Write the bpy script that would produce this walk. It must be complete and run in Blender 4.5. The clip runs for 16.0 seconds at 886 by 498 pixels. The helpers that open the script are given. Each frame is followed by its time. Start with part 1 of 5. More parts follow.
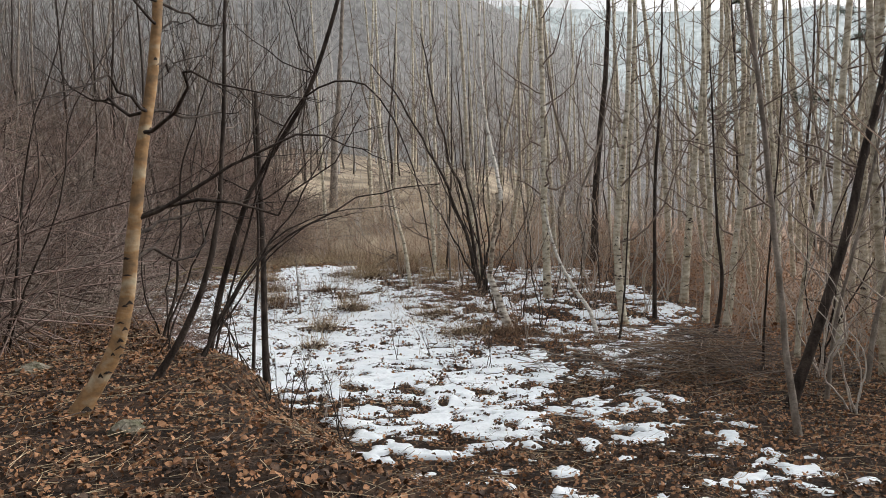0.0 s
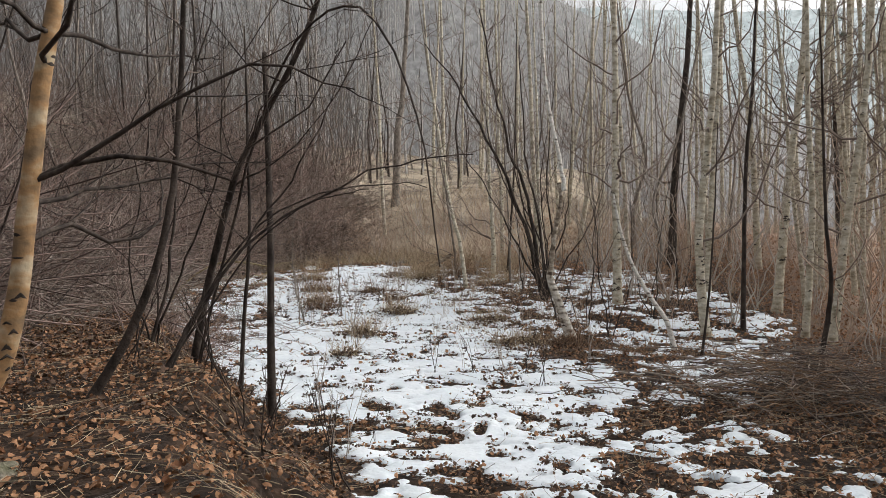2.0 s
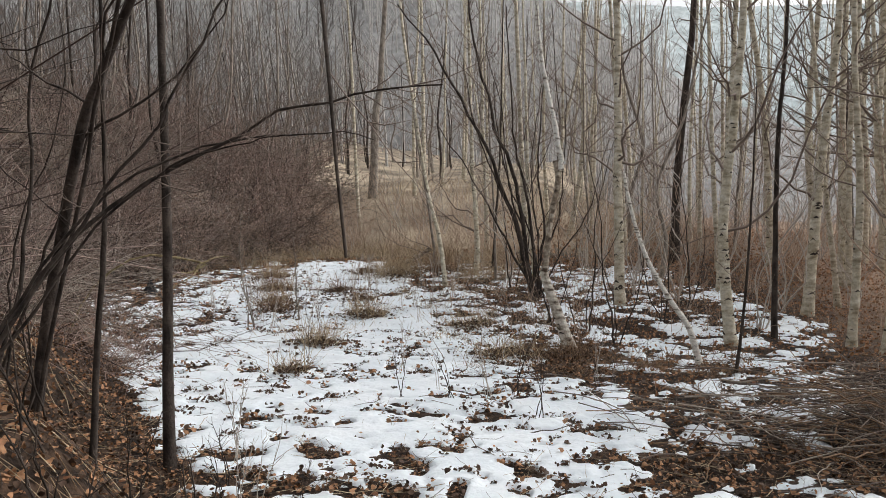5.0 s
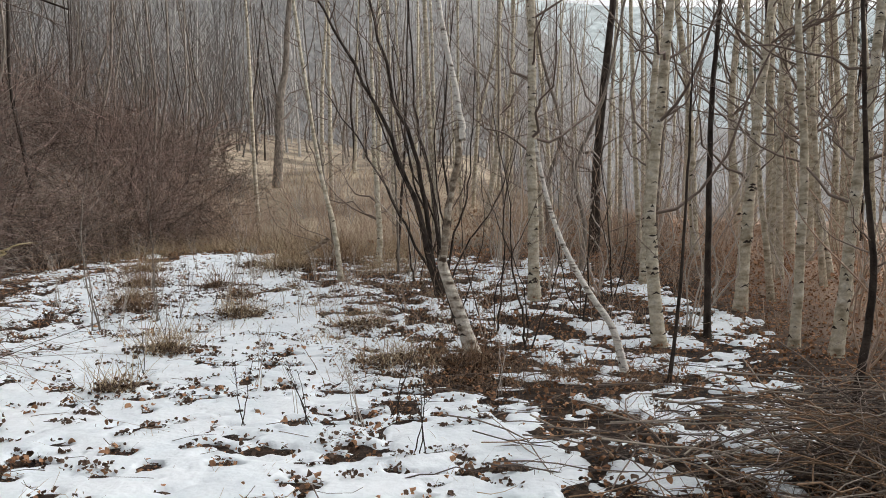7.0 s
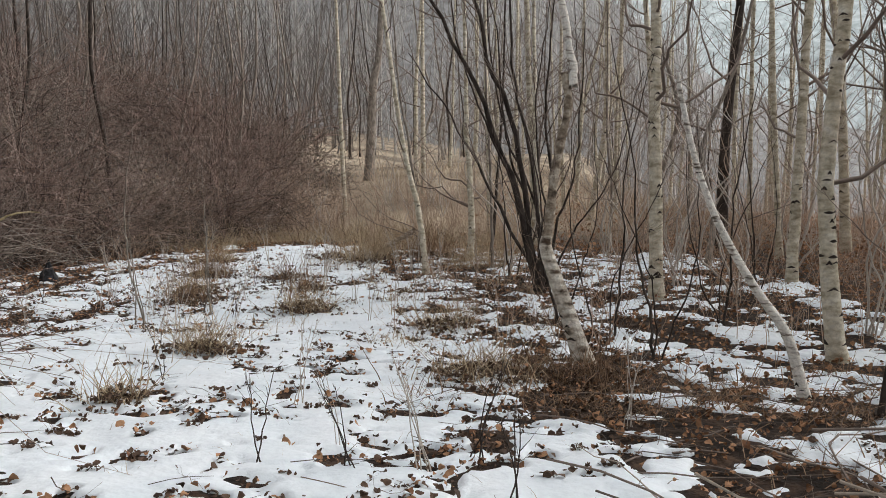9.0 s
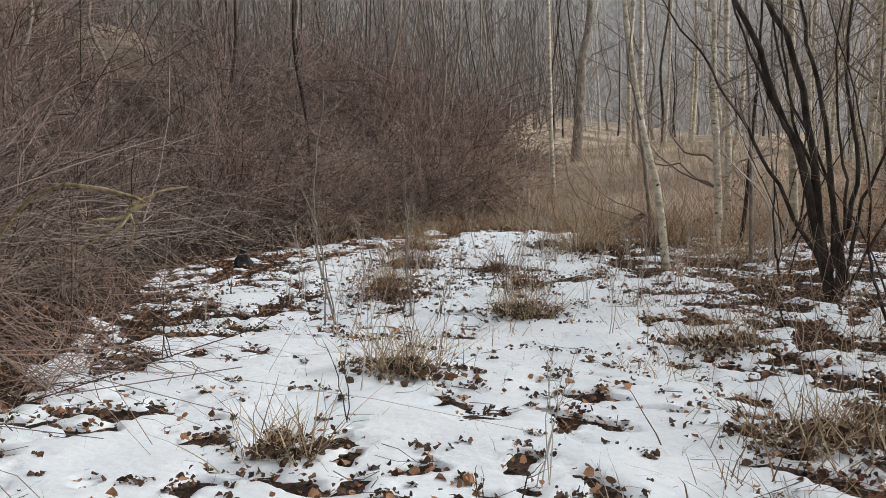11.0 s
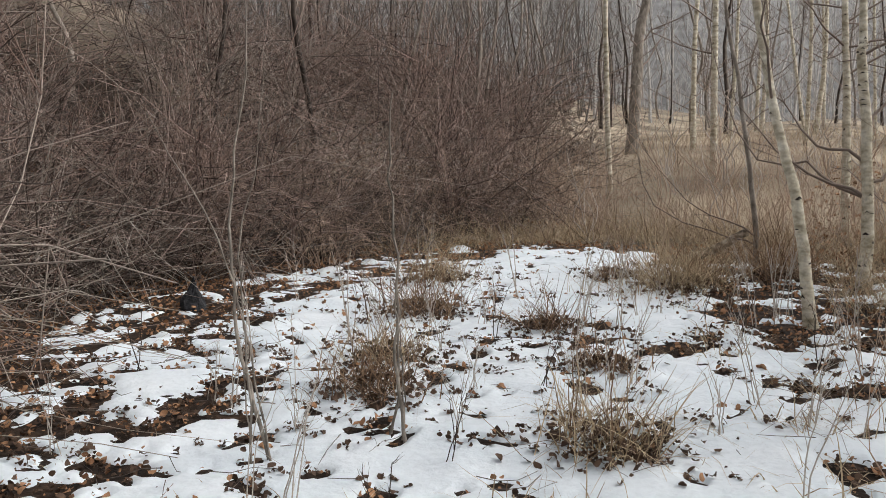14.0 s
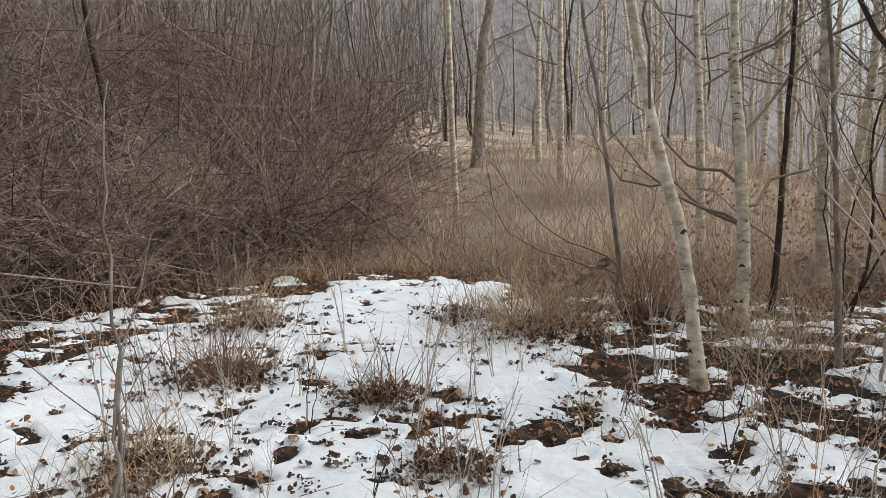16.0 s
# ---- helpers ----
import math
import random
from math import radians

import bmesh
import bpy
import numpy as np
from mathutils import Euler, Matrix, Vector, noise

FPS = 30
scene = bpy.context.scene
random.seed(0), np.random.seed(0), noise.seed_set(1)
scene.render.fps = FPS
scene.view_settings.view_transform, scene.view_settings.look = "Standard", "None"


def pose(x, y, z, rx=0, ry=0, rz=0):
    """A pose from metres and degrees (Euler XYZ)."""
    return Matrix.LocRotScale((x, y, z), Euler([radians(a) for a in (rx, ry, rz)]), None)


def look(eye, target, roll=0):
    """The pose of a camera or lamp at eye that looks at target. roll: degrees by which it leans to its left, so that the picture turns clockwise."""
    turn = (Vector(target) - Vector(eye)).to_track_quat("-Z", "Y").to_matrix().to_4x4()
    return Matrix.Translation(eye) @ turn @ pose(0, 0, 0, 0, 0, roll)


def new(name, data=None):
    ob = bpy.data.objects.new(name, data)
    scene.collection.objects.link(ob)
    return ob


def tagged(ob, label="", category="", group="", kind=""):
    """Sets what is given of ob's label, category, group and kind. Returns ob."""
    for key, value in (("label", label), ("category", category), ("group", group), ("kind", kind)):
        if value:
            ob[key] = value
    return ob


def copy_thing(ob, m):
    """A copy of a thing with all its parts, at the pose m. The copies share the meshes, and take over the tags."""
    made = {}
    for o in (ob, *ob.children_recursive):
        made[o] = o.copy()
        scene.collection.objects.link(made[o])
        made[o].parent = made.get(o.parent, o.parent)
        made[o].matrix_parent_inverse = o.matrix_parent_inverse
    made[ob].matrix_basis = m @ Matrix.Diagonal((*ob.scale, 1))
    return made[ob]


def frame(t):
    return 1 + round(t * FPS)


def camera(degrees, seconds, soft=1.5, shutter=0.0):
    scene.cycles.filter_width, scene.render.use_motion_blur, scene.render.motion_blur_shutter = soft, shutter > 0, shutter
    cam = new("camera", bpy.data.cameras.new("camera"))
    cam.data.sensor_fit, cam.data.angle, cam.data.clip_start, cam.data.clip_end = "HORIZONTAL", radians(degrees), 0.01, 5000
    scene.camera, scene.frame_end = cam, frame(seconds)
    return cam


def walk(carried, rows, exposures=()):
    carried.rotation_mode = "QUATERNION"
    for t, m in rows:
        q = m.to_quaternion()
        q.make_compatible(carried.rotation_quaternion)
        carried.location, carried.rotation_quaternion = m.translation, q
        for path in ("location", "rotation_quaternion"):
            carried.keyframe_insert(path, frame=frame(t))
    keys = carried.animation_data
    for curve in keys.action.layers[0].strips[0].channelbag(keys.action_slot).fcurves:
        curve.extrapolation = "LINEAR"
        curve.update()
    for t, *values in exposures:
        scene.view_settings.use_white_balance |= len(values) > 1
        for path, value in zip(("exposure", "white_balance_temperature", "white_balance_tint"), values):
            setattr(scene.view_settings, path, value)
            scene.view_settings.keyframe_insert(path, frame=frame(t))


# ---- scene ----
cam = camera(58.4, 16.0, soft=0.9)
PATH = [
    (0, (1.12, -0.573, 2.298), (0.88, 1.41, 2.189), -1.6),
    (0.5, (1.115, -0.186, 2.233), (0.742, 1.776, 2.13), -1.3),
    (1, (1.097, 0.291, 2.197), (0.666, 2.242, 2.103), -1.4),
    (1.5, (1.146, 0.73, 2.127), (0.723, 2.682, 2.029), -1.2),
    (2, (1.217, 1.184, 2.07), (0.797, 3.137, 1.976), -1.0),
    (2.5, (1.299, 1.678, 2.012), (0.885, 3.632, 1.92), -1.1),
    (3, (1.316, 2.083, 1.936), (0.909, 4.039, 1.843), -1.2),
    (3.2, (1.297, 2.218, 1.93), (0.885, 4.173, 1.835), -1.1),
    (5.3, (0.886, 3.635, 1.891), (0.513, 5.597, 1.784), -0.9),
    (5.5, (0.888, 3.82, 1.883), (0.528, 5.784, 1.774), -0.9),
    (6, (0.925, 4.313, 1.858), (0.698, 6.296, 1.744), -0.9),
    (6.5, (0.963, 4.829, 1.783), (0.771, 6.816, 1.669), -0.9),
    (7, (1.054, 5.236, 1.688), (0.865, 7.224, 1.569), -0.7),
    (7.5, (1.038, 5.735, 1.583), (0.847, 7.723, 1.466), -0.6),
    (8, (1.047, 6.213, 1.462), (0.85, 8.2, 1.347), -0.5),
    (8.5, (0.95, 6.643, 1.391), (0.717, 8.626, 1.278), -0.4),
    (9, (0.824, 7.15, 1.36), (0.392, 9.1, 1.251), -0.5),
    (9.5, (0.658, 7.677, 1.333), (0.052, 9.58, 1.226), -0.5),
    (10, (0.383, 8.095, 1.292), (-0.339, 9.956, 1.168), -0.3),
    (10.2, (0.275, 8.268, 1.284), (-0.462, 10.123, 1.157), -0.3),
    (12.3, (-1.06, 10.242, 1.423), (-2.183, 11.889, 1.257), -1.0),
    (12.5, (-1.192, 10.476, 1.453), (-2.307, 12.128, 1.284), -1.1),
    (13, (-1.347, 11.053, 1.469), (-2.404, 12.742, 1.287), -0.9),
    (13.5, (-1.449, 11.579, 1.53), (-2.469, 13.29, 1.352), -0.8),
    (14, (-1.621, 12.118, 1.535), (-2.597, 13.855, 1.368), -0.7),
    (14.5, (-1.722, 12.561, 1.572), (-2.604, 14.347, 1.393), -0.7),
    (15, (-1.765, 13.014, 1.647), (-2.567, 14.836, 1.455), -0.7),
    (15.5, (-1.861, 13.36, 1.658), (-2.614, 15.205, 1.483), -0.6),
    (16, (-2.134, 13.7, 1.663), (-2.762, 15.593, 1.517), -0.7),
]
walk(cam, [(t, look(eye, target, roll)) for t, eye, target, roll in PATH], [(0, 0.56), (6, 0.54), (10, 0.48), (12.5, 0.48), (15, 0.64), (16, 0.64)])

# ---- world and light: bright overcast winter haze ----
world = bpy.data.worlds.new("overcast_sky")
scene.world = world
world.use_nodes = True
wn, wl = world.node_tree.nodes, world.node_tree.links
sky = wn.new("ShaderNodeTexSky")
sky.sky_type, sky.sun_disc = "NISHITA", False
sky.sun_elevation, sky.sun_rotation = radians(38), radians(60)
sky.air_density, sky.dust_density, sky.ozone_density = 1.0, 4.0, 1.0
pale = wn.new("ShaderNodeHueSaturation")
pale.inputs["Saturation"].default_value = 0.14
wl.new(sky.outputs["Color"], pale.inputs["Color"])
wl.new(pale.outputs["Color"], wn["Background"].inputs["Color"])
wn["Background"].inputs["Strength"].default_value = 0.13
sun = new("sun", bpy.data.lights.new("sun", "SUN"))
sun.data.energy, sun.data.angle, sun.data.color = 0.8, radians(50), (1.0, 0.94, 0.86)
sun.matrix_world = look((0, 0, 0), (-math.sin(radians(60)) * 0.8, -math.cos(radians(60)) * 0.8, -0.62))

# ---- materials ----
def material(name, low, high, scale=(8, 8, 8), rough=0.85, bump=0.3, fine=40.0, island=0.0, third=None, spec=0.2, ends=(0.34, 0.66)):
    """A matt natural surface: two colours mixed by coarse and fine noise, relief, optional variation piece by piece."""
    m = bpy.data.materials.new(name)
    m.use_nodes = True
    n, l = m.node_tree.nodes, m.node_tree.links
    p = n["Principled BSDF"]
    p.inputs["Roughness"].default_value = rough
    p.inputs["Specular IOR Level"].default_value = spec
    co = n.new("ShaderNodeTexCoord")
    mp = n.new("ShaderNodeMapping")
    mp.inputs["Scale"].default_value = scale
    l.new(co.outputs["Object"], mp.inputs["Vector"])
    a = n.new("ShaderNodeTexNoise")
    a.inputs["Scale"].default_value, a.inputs["Detail"].default_value = 1.0, 6.0
    l.new(mp.outputs["Vector"], a.inputs["Vector"])
    ramp = n.new("ShaderNodeValToRGB")
    ramp.color_ramp.elements[0].position, ramp.color_ramp.elements[1].position = ends
    ramp.color_ramp.elements[0].color, ramp.color_ramp.elements[1].color = (*low, 1), (*high, 1)
    if third:
        e = ramp.color_ramp.elements.new((ends[0] + ends[1]) / 2)
        e.color = (*third, 1)
    out = ramp.outputs["Color"]
    if island:
        g = n.new("ShaderNodeNewGeometry")
        mix = n.new("ShaderNodeMath")
        mix.operation = "MULTIPLY_ADD"
        l.new(g.outputs["Random Per Island"], mix.inputs[0])
        mix.inputs[1].default_value = island
        sub = n.new("ShaderNodeMath")
        sub.operation = "MULTIPLY_ADD"
        l.new(a.outputs["Fac"], sub.inputs[0])
        sub.inputs[1].default_value = 1 - island
        l.new(sub.outputs[0], ramp.inputs["Fac"])
        l.new(mix.outputs[0], sub.inputs[2])
    else:
        l.new(a.outputs["Fac"], ramp.inputs["Fac"])
    b = n.new("ShaderNodeTexNoise")
    b.inputs["Scale"].default_value, b.inputs["Detail"].default_value = fine, 4.0
    l.new(co.outputs["Object"], b.inputs["Vector"])
    dark = n.new("ShaderNodeMix")
    dark.data_type, dark.blend_type = "RGBA", "MULTIPLY"
    dark.inputs["Factor"].default_value = 0.45
    l.new(out, dark.inputs["A"])
    l.new(b.outputs["Color"], dark.inputs["B"])
    grey = n.new("ShaderNodeValToRGB")
    grey.color_ramp.elements[0].position, grey.color_ramp.elements[0].color = 0.3, (0.35, 0.35, 0.35, 1)
    grey.color_ramp.elements[1].position = 0.6
    l.new(b.outputs["Fac"], grey.inputs["Fac"])
    l.new(grey.outputs["Color"], dark.inputs["B"])
    l.new(dark.outputs["Result"], p.inputs["Base Color"])
    bp = n.new("ShaderNodeBump")
    bp.inputs["Strength"].default_value, bp.inputs["Distance"].default_value = bump, 0.02
    l.new(b.outputs["Fac"], bp.inputs["Height"])
    l.new(bp.outputs["Normal"], p.inputs["Normal"])
    return m


BIRCH = material("birch_bark", (0.30, 0.25, 0.17), (0.82, 0.78, 0.68), (6, 6, 14), 0.7, 0.4, 34, third=(0.63, 0.57, 0.44), ends=(0.30, 0.70))
WHITE = material("peeled_birch_bark", (0.13, 0.095, 0.065), (0.88, 0.86, 0.80), (9, 9, 34), 0.7, 0.6, 55, third=(0.86, 0.82, 0.74), ends=(0.34, 0.60))
TAN = material("tan_birch_bark", (0.22, 0.15, 0.09), (0.55, 0.45, 0.31), (5, 5, 9), 0.7, 0.25, 24, third=(0.42, 0.25, 0.12))
SCAR = material("bark_scar", (0.025, 0.02, 0.017), (0.07, 0.055, 0.045), (30, 30, 30))
DARK = material("dark_bark", (0.026, 0.020, 0.017), (0.095, 0.075, 0.063), (14, 14, 5), 0.9, 0.5, 45)
GREY = material("grey_bark", (0.17, 0.145, 0.12), (0.40, 0.35, 0.30), (12, 12, 5), 0.9, 0.5, 40)
TWIG = material("bare_twig", (0.06, 0.046, 0.038), (0.24, 0.19, 0.16), (3, 3, 3), 0.85, 0.1, 60, island=0.6)
# Dark stem colour, deepened further to stand in for shade inside the thicket.
BRUSH = material("tangled_brush", (0.010, 0.008, 0.007), (0.14, 0.112, 0.097), (2, 2, 2), 0.85, 0.1, 60, island=0.85, third=(0.044, 0.031, 0.025), ends=(0.25, 0.97))
PALE = material("pale_cane", (0.02, 0.015, 0.012), (0.45, 0.385, 0.32), (2, 2, 2), 0.85, 0.1, 60, island=0.85, third=(0.10, 0.074, 0.06), ends=(0.2, 0.95))
CANE = material("dry_cane", (0.12, 0.10, 0.085), (0.58, 0.52, 0.46), (2, 2, 2), 0.8, 0.1, 60, island=0.8, third=(0.29, 0.245, 0.21))
STRAW = material("dry_grass", (0.05, 0.03, 0.019), (0.58, 0.46, 0.31), (2, 2, 2), 0.8, 0.1, 60, island=0.85, third=(0.20, 0.118, 0.068), ends=(0.25, 0.94))
DULL = material("brown_stems", (0.02, 0.013, 0.009), (0.36, 0.24, 0.155), (2, 2, 2), 0.85, 0.1, 60, island=0.85, third=(0.10, 0.058, 0.037), ends=(0.25, 0.95))
ROT = material("rotten_birch_bark", (0.10, 0.07, 0.05), (0.84, 0.80, 0.72), (8, 8, 15), 0.85, 0.7, 45, third=(0.56, 0.50, 0.41), ends=(0.36, 0.62))
PEEL = material("weathered_birch_bark", (0.09, 0.068, 0.05), (0.62, 0.55, 0.45), (9, 9, 16), 0.85, 0.6, 50, third=(0.30, 0.24, 0.18), ends=(0.32, 0.66))
LEAF = material("dead_leaf", (0.012, 0.007, 0.005), (0.42, 0.23, 0.125), (1.3, 1.3, 1.3), 0.75, 0.2, 60, island=0.78, third=(0.135, 0.052, 0.024), ends=(0.22, 0.9))
WET = material("wet_leaf", (0.008, 0.006, 0.005), (0.11, 0.066, 0.043), (2, 2, 2), 0.6, 0.2, 60, island=0.8, third=(0.045, 0.026, 0.017), ends=(0.25, 0.9))
SOIL = material("leafy_soil", (0.014, 0.010, 0.008), (0.085, 0.052, 0.034), (7, 7, 7), 0.95, 0.9, 28, third=(0.036, 0.023, 0.016))


def grass_field(m):
    """Mix dry tan grass into the ground where the field rises behind the wood."""
    n, l = m.node_tree.nodes, m.node_tree.links
    p = n["Principled BSDF"]
    old = p.inputs["Base Color"].links[0].from_socket
    geo, cut = n.new("ShaderNodeNewGeometry"), n.new("ShaderNodeSeparateXYZ")
    l.new(geo.outputs["Position"], cut.inputs[0])
    far, side = n.new("ShaderNodeMapRange"), n.new("ShaderNodeMapRange")
    for node, lo, hi, axis in ((far, 22.5, 28.0, "Y"), (side, 4.5, -1.5, "X")):
        node.inputs["From Min"].default_value, node.inputs["From Max"].default_value = lo, hi
        l.new(cut.outputs[axis], node.inputs["Value"])
    west = n.new("ShaderNodeMapRange")
    west.inputs["From Min"].default_value, west.inputs["From Max"].default_value = -34.0, -18.0
    l.new(cut.outputs["X"], west.inputs["Value"])
    band, both = n.new("ShaderNodeMath"), n.new("ShaderNodeMath")
    band.operation = both.operation = "MULTIPLY"
    l.new(side.outputs[0], band.inputs[0])
    l.new(west.outputs[0], band.inputs[1])
    l.new(far.outputs[0], both.inputs[0])
    l.new(band.outputs[0], both.inputs[1])
    tone = n.new("ShaderNodeTexNoise")
    tone.inputs["Scale"].default_value, tone.inputs["Detail"].default_value = 0.35, 8.0
    l.new(geo.outputs["Position"], tone.inputs["Vector"])
    ramp = n.new("ShaderNodeValToRGB")
    ramp.color_ramp.elements[0].position, ramp.color_ramp.elements[1].position = 0.38, 0.64
    ramp.color_ramp.elements[0].color, ramp.color_ramp.elements[1].color = (0.17, 0.14, 0.108, 1), (0.46, 0.38, 0.28, 1)
    l.new(tone.outputs["Fac"], ramp.inputs["Fac"])
    mix = n.new("ShaderNodeMix")
    mix.data_type = "RGBA"
    l.new(both.outputs[0], mix.inputs["Factor"])
    l.new(old, mix.inputs["A"])
    l.new(ramp.outputs["Color"], mix.inputs["B"])
    wood, deep, floor = n.new("ShaderNodeMapRange"), n.new("ShaderNodeMapRange"), n.new("ShaderNodeMath")
    for node, lo, hi, axis in ((wood, 3.5, 6.0, "X"), (deep, 10.0, 16.0, "Y")):
        node.inputs["From Min"].default_value, node.inputs["From Max"].default_value = lo, hi
        l.new(cut.outputs[axis], node.inputs["Value"])
    floor.operation = "MULTIPLY"
    l.new(wood.outputs[0], floor.inputs[0])
    l.new(deep.outputs[0], floor.inputs[1])
    tan = n.new("ShaderNodeValToRGB")
    tan.color_ramp.elements[0].position, tan.color_ramp.elements[1].position = 0.36, 0.66
    tan.color_ramp.elements[0].color, tan.color_ramp.elements[1].color = (0.18, 0.115, 0.08, 1), (0.44, 0.33, 0.25, 1)
    l.new(tone.outputs["Fac"], tan.inputs["Fac"])
    last = n.new("ShaderNodeMix")
    last.data_type = "RGBA"
    l.new(floor.outputs[0], last.inputs["Factor"])
    l.new(mix.outputs["Result"], last.inputs["A"])
    l.new(tan.outputs["Color"], last.inputs["B"])
    l.new(last.outputs["Result"], p.inputs["Base Color"])


grass_field(SOIL)
RUST = material("rusty_stems", (0.09, 0.055, 0.04), (0.58, 0.44, 0.34), (2, 2, 2), 0.85, 0.1, 60, island=0.8, third=(0.29, 0.19, 0.14), ends=(0.25, 0.88))
STONE = material("mossy_stone", (0.10, 0.10, 0.06), (0.28, 0.25, 0.20), (9, 9, 9), 0.95, 0.7, 45)
COAL = material("charred_wood", (0.012, 0.012, 0.013), (0.04, 0.04, 0.045), (20, 20, 20), 0.7, 0.6, 50)
SNOW = material("old_snow", (0.78, 0.845, 0.89), (0.86, 0.905, 0.94), (1.6, 1.6, 1.6), 0.55, 0.45, 22, spec=0.35)
SNOW.node_tree.nodes["Mix"].inputs["Factor"].default_value = 0.1


def vary(m, first, last):
    """Tint each object of a material by its own random number."""
    n, l = m.node_tree.nodes, m.node_tree.links
    p = n["Principled BSDF"]
    old = p.inputs["Base Color"].links[0].from_socket
    info, ramp, mix = n.new("ShaderNodeObjectInfo"), n.new("ShaderNodeValToRGB"), n.new("ShaderNodeMix")
    ramp.color_ramp.elements[0].color, ramp.color_ramp.elements[1].color = (*first, 1), (*last, 1)
    l.new(info.outputs["Random"], ramp.inputs["Fac"])
    mix.data_type, mix.blend_type = "RGBA", "MULTIPLY"
    mix.inputs["Factor"].default_value = 1.0
    l.new(old, mix.inputs["A"])
    l.new(ramp.outputs["Color"], mix.inputs["B"])
    l.new(mix.outputs["Result"], p.inputs["Base Color"])
    return m


STEMS = vary(material("shrub_stems", (0.02, 0.016, 0.014), (0.46, 0.40, 0.36), (2, 2, 2), 0.85, 0.1, 60, island=0.9, third=(0.085, 0.066, 0.057), ends=(0.25, 0.97)), (0.90, 0.74, 0.70), (0.90, 0.90, 0.86))
SHRUB = vary(material("shrub_twigs", (0.010, 0.008, 0.007), (0.30, 0.25, 0.225), (2, 2, 2), 0.85, 0.1, 60, island=0.9, third=(0.040, 0.030, 0.026), ends=(0.25, 0.98)), (0.92, 0.72, 0.66), (0.90, 0.90, 0.86))

# ---- terrain ----
def hashed(i, j, seed):
    v = np.sin(i * 127.1 + j * 311.7 + seed * 74.7) * 43758.5453
    return v - np.floor(v)


def lattice(x, y, seed=0):
    """Smooth value noise, 0 to 1."""
    i, j = np.floor(x), np.floor(y)
    u, v = sm(x - i), sm(y - j)
    a, b = hashed(i, j, seed), hashed(i + 1, j, seed)
    c, d = hashed(i, j + 1, seed), hashed(i + 1, j + 1, seed)
    return (a * (1 - u) + b * u) * (1 - v) + (c * (1 - u) + d * u) * v


def fractal(x, y, size, octaves=4, seed=0):
    total, gain, norm = 0, 1.0, 0
    for k in range(octaves):
        total = total + gain * lattice(x / size * 2**k + 7.3 * k, y / size * 2**k - 3.1 * k, seed + k)
        norm, gain = norm + gain, gain * 0.55
    return total / norm


def sm(t):
    t = np.clip(t, 0.0, 1.0)
    return t * t * (3 - 2 * t)


def slope_edge(y):
    """The foot of the brushy slope."""
    return np.interp(y, [0, 6, 9, 12, 17.5, 22, 26, 38, 60], [-6.8, -5.9, -6.4, -7.6, -9.6, -8.8, -6.8, -10.0, -12.0])


def ground_z(x, y):
    """Height of the ground: start bank, leaf mound, snow flat, brushy slope, rising field, falling wood."""
    x, y = np.asarray(x, float), np.asarray(y, float)
    z = 0.72 * (1 - sm((y + 1.5) / 8.5))
    d = (x - 0.05) * 0.78 + (y - 5.1) * 0.626 + 1.0 * (fractal(x, y, 1.1, 3, 15) - 0.5)
    z = np.maximum(z, 0.88 * sm((0.5 - d) / 1.35) * (1 - sm((-x - 3.0) / 6.0) * 0.45))
    z = z + 0.06 * np.minimum(np.maximum(y - 15.0, 0), 30) * (1 - sm((y - 24) / 30) * 0.6)
    s = np.maximum(slope_edge(y) - x, 0)
    s = 45 * (1 - np.exp(-s / 45))
    z = z + 0.46 * (np.sqrt(s * s + 1.0) - 1.0) * (1 - 0.5 * sm((y - 26) / 26))
    z = z + 0.15 * 60 * (1 - np.exp(-np.maximum(y - 27, 0) / 60)) * sm((5.0 - x) / 9.0)
    z = z - 3.5 * (1 - np.exp(-np.maximum(x - 7, 0) / 35))
    near = 1 - sm((np.abs(y - 12) - 20) / 20)
    return z + near * (0.09 * (fractal(x, y, 1.7, 3, 5) - 0.5) + 0.05 * (fractal(x, y, 0.45, 2, 9) - 0.5))


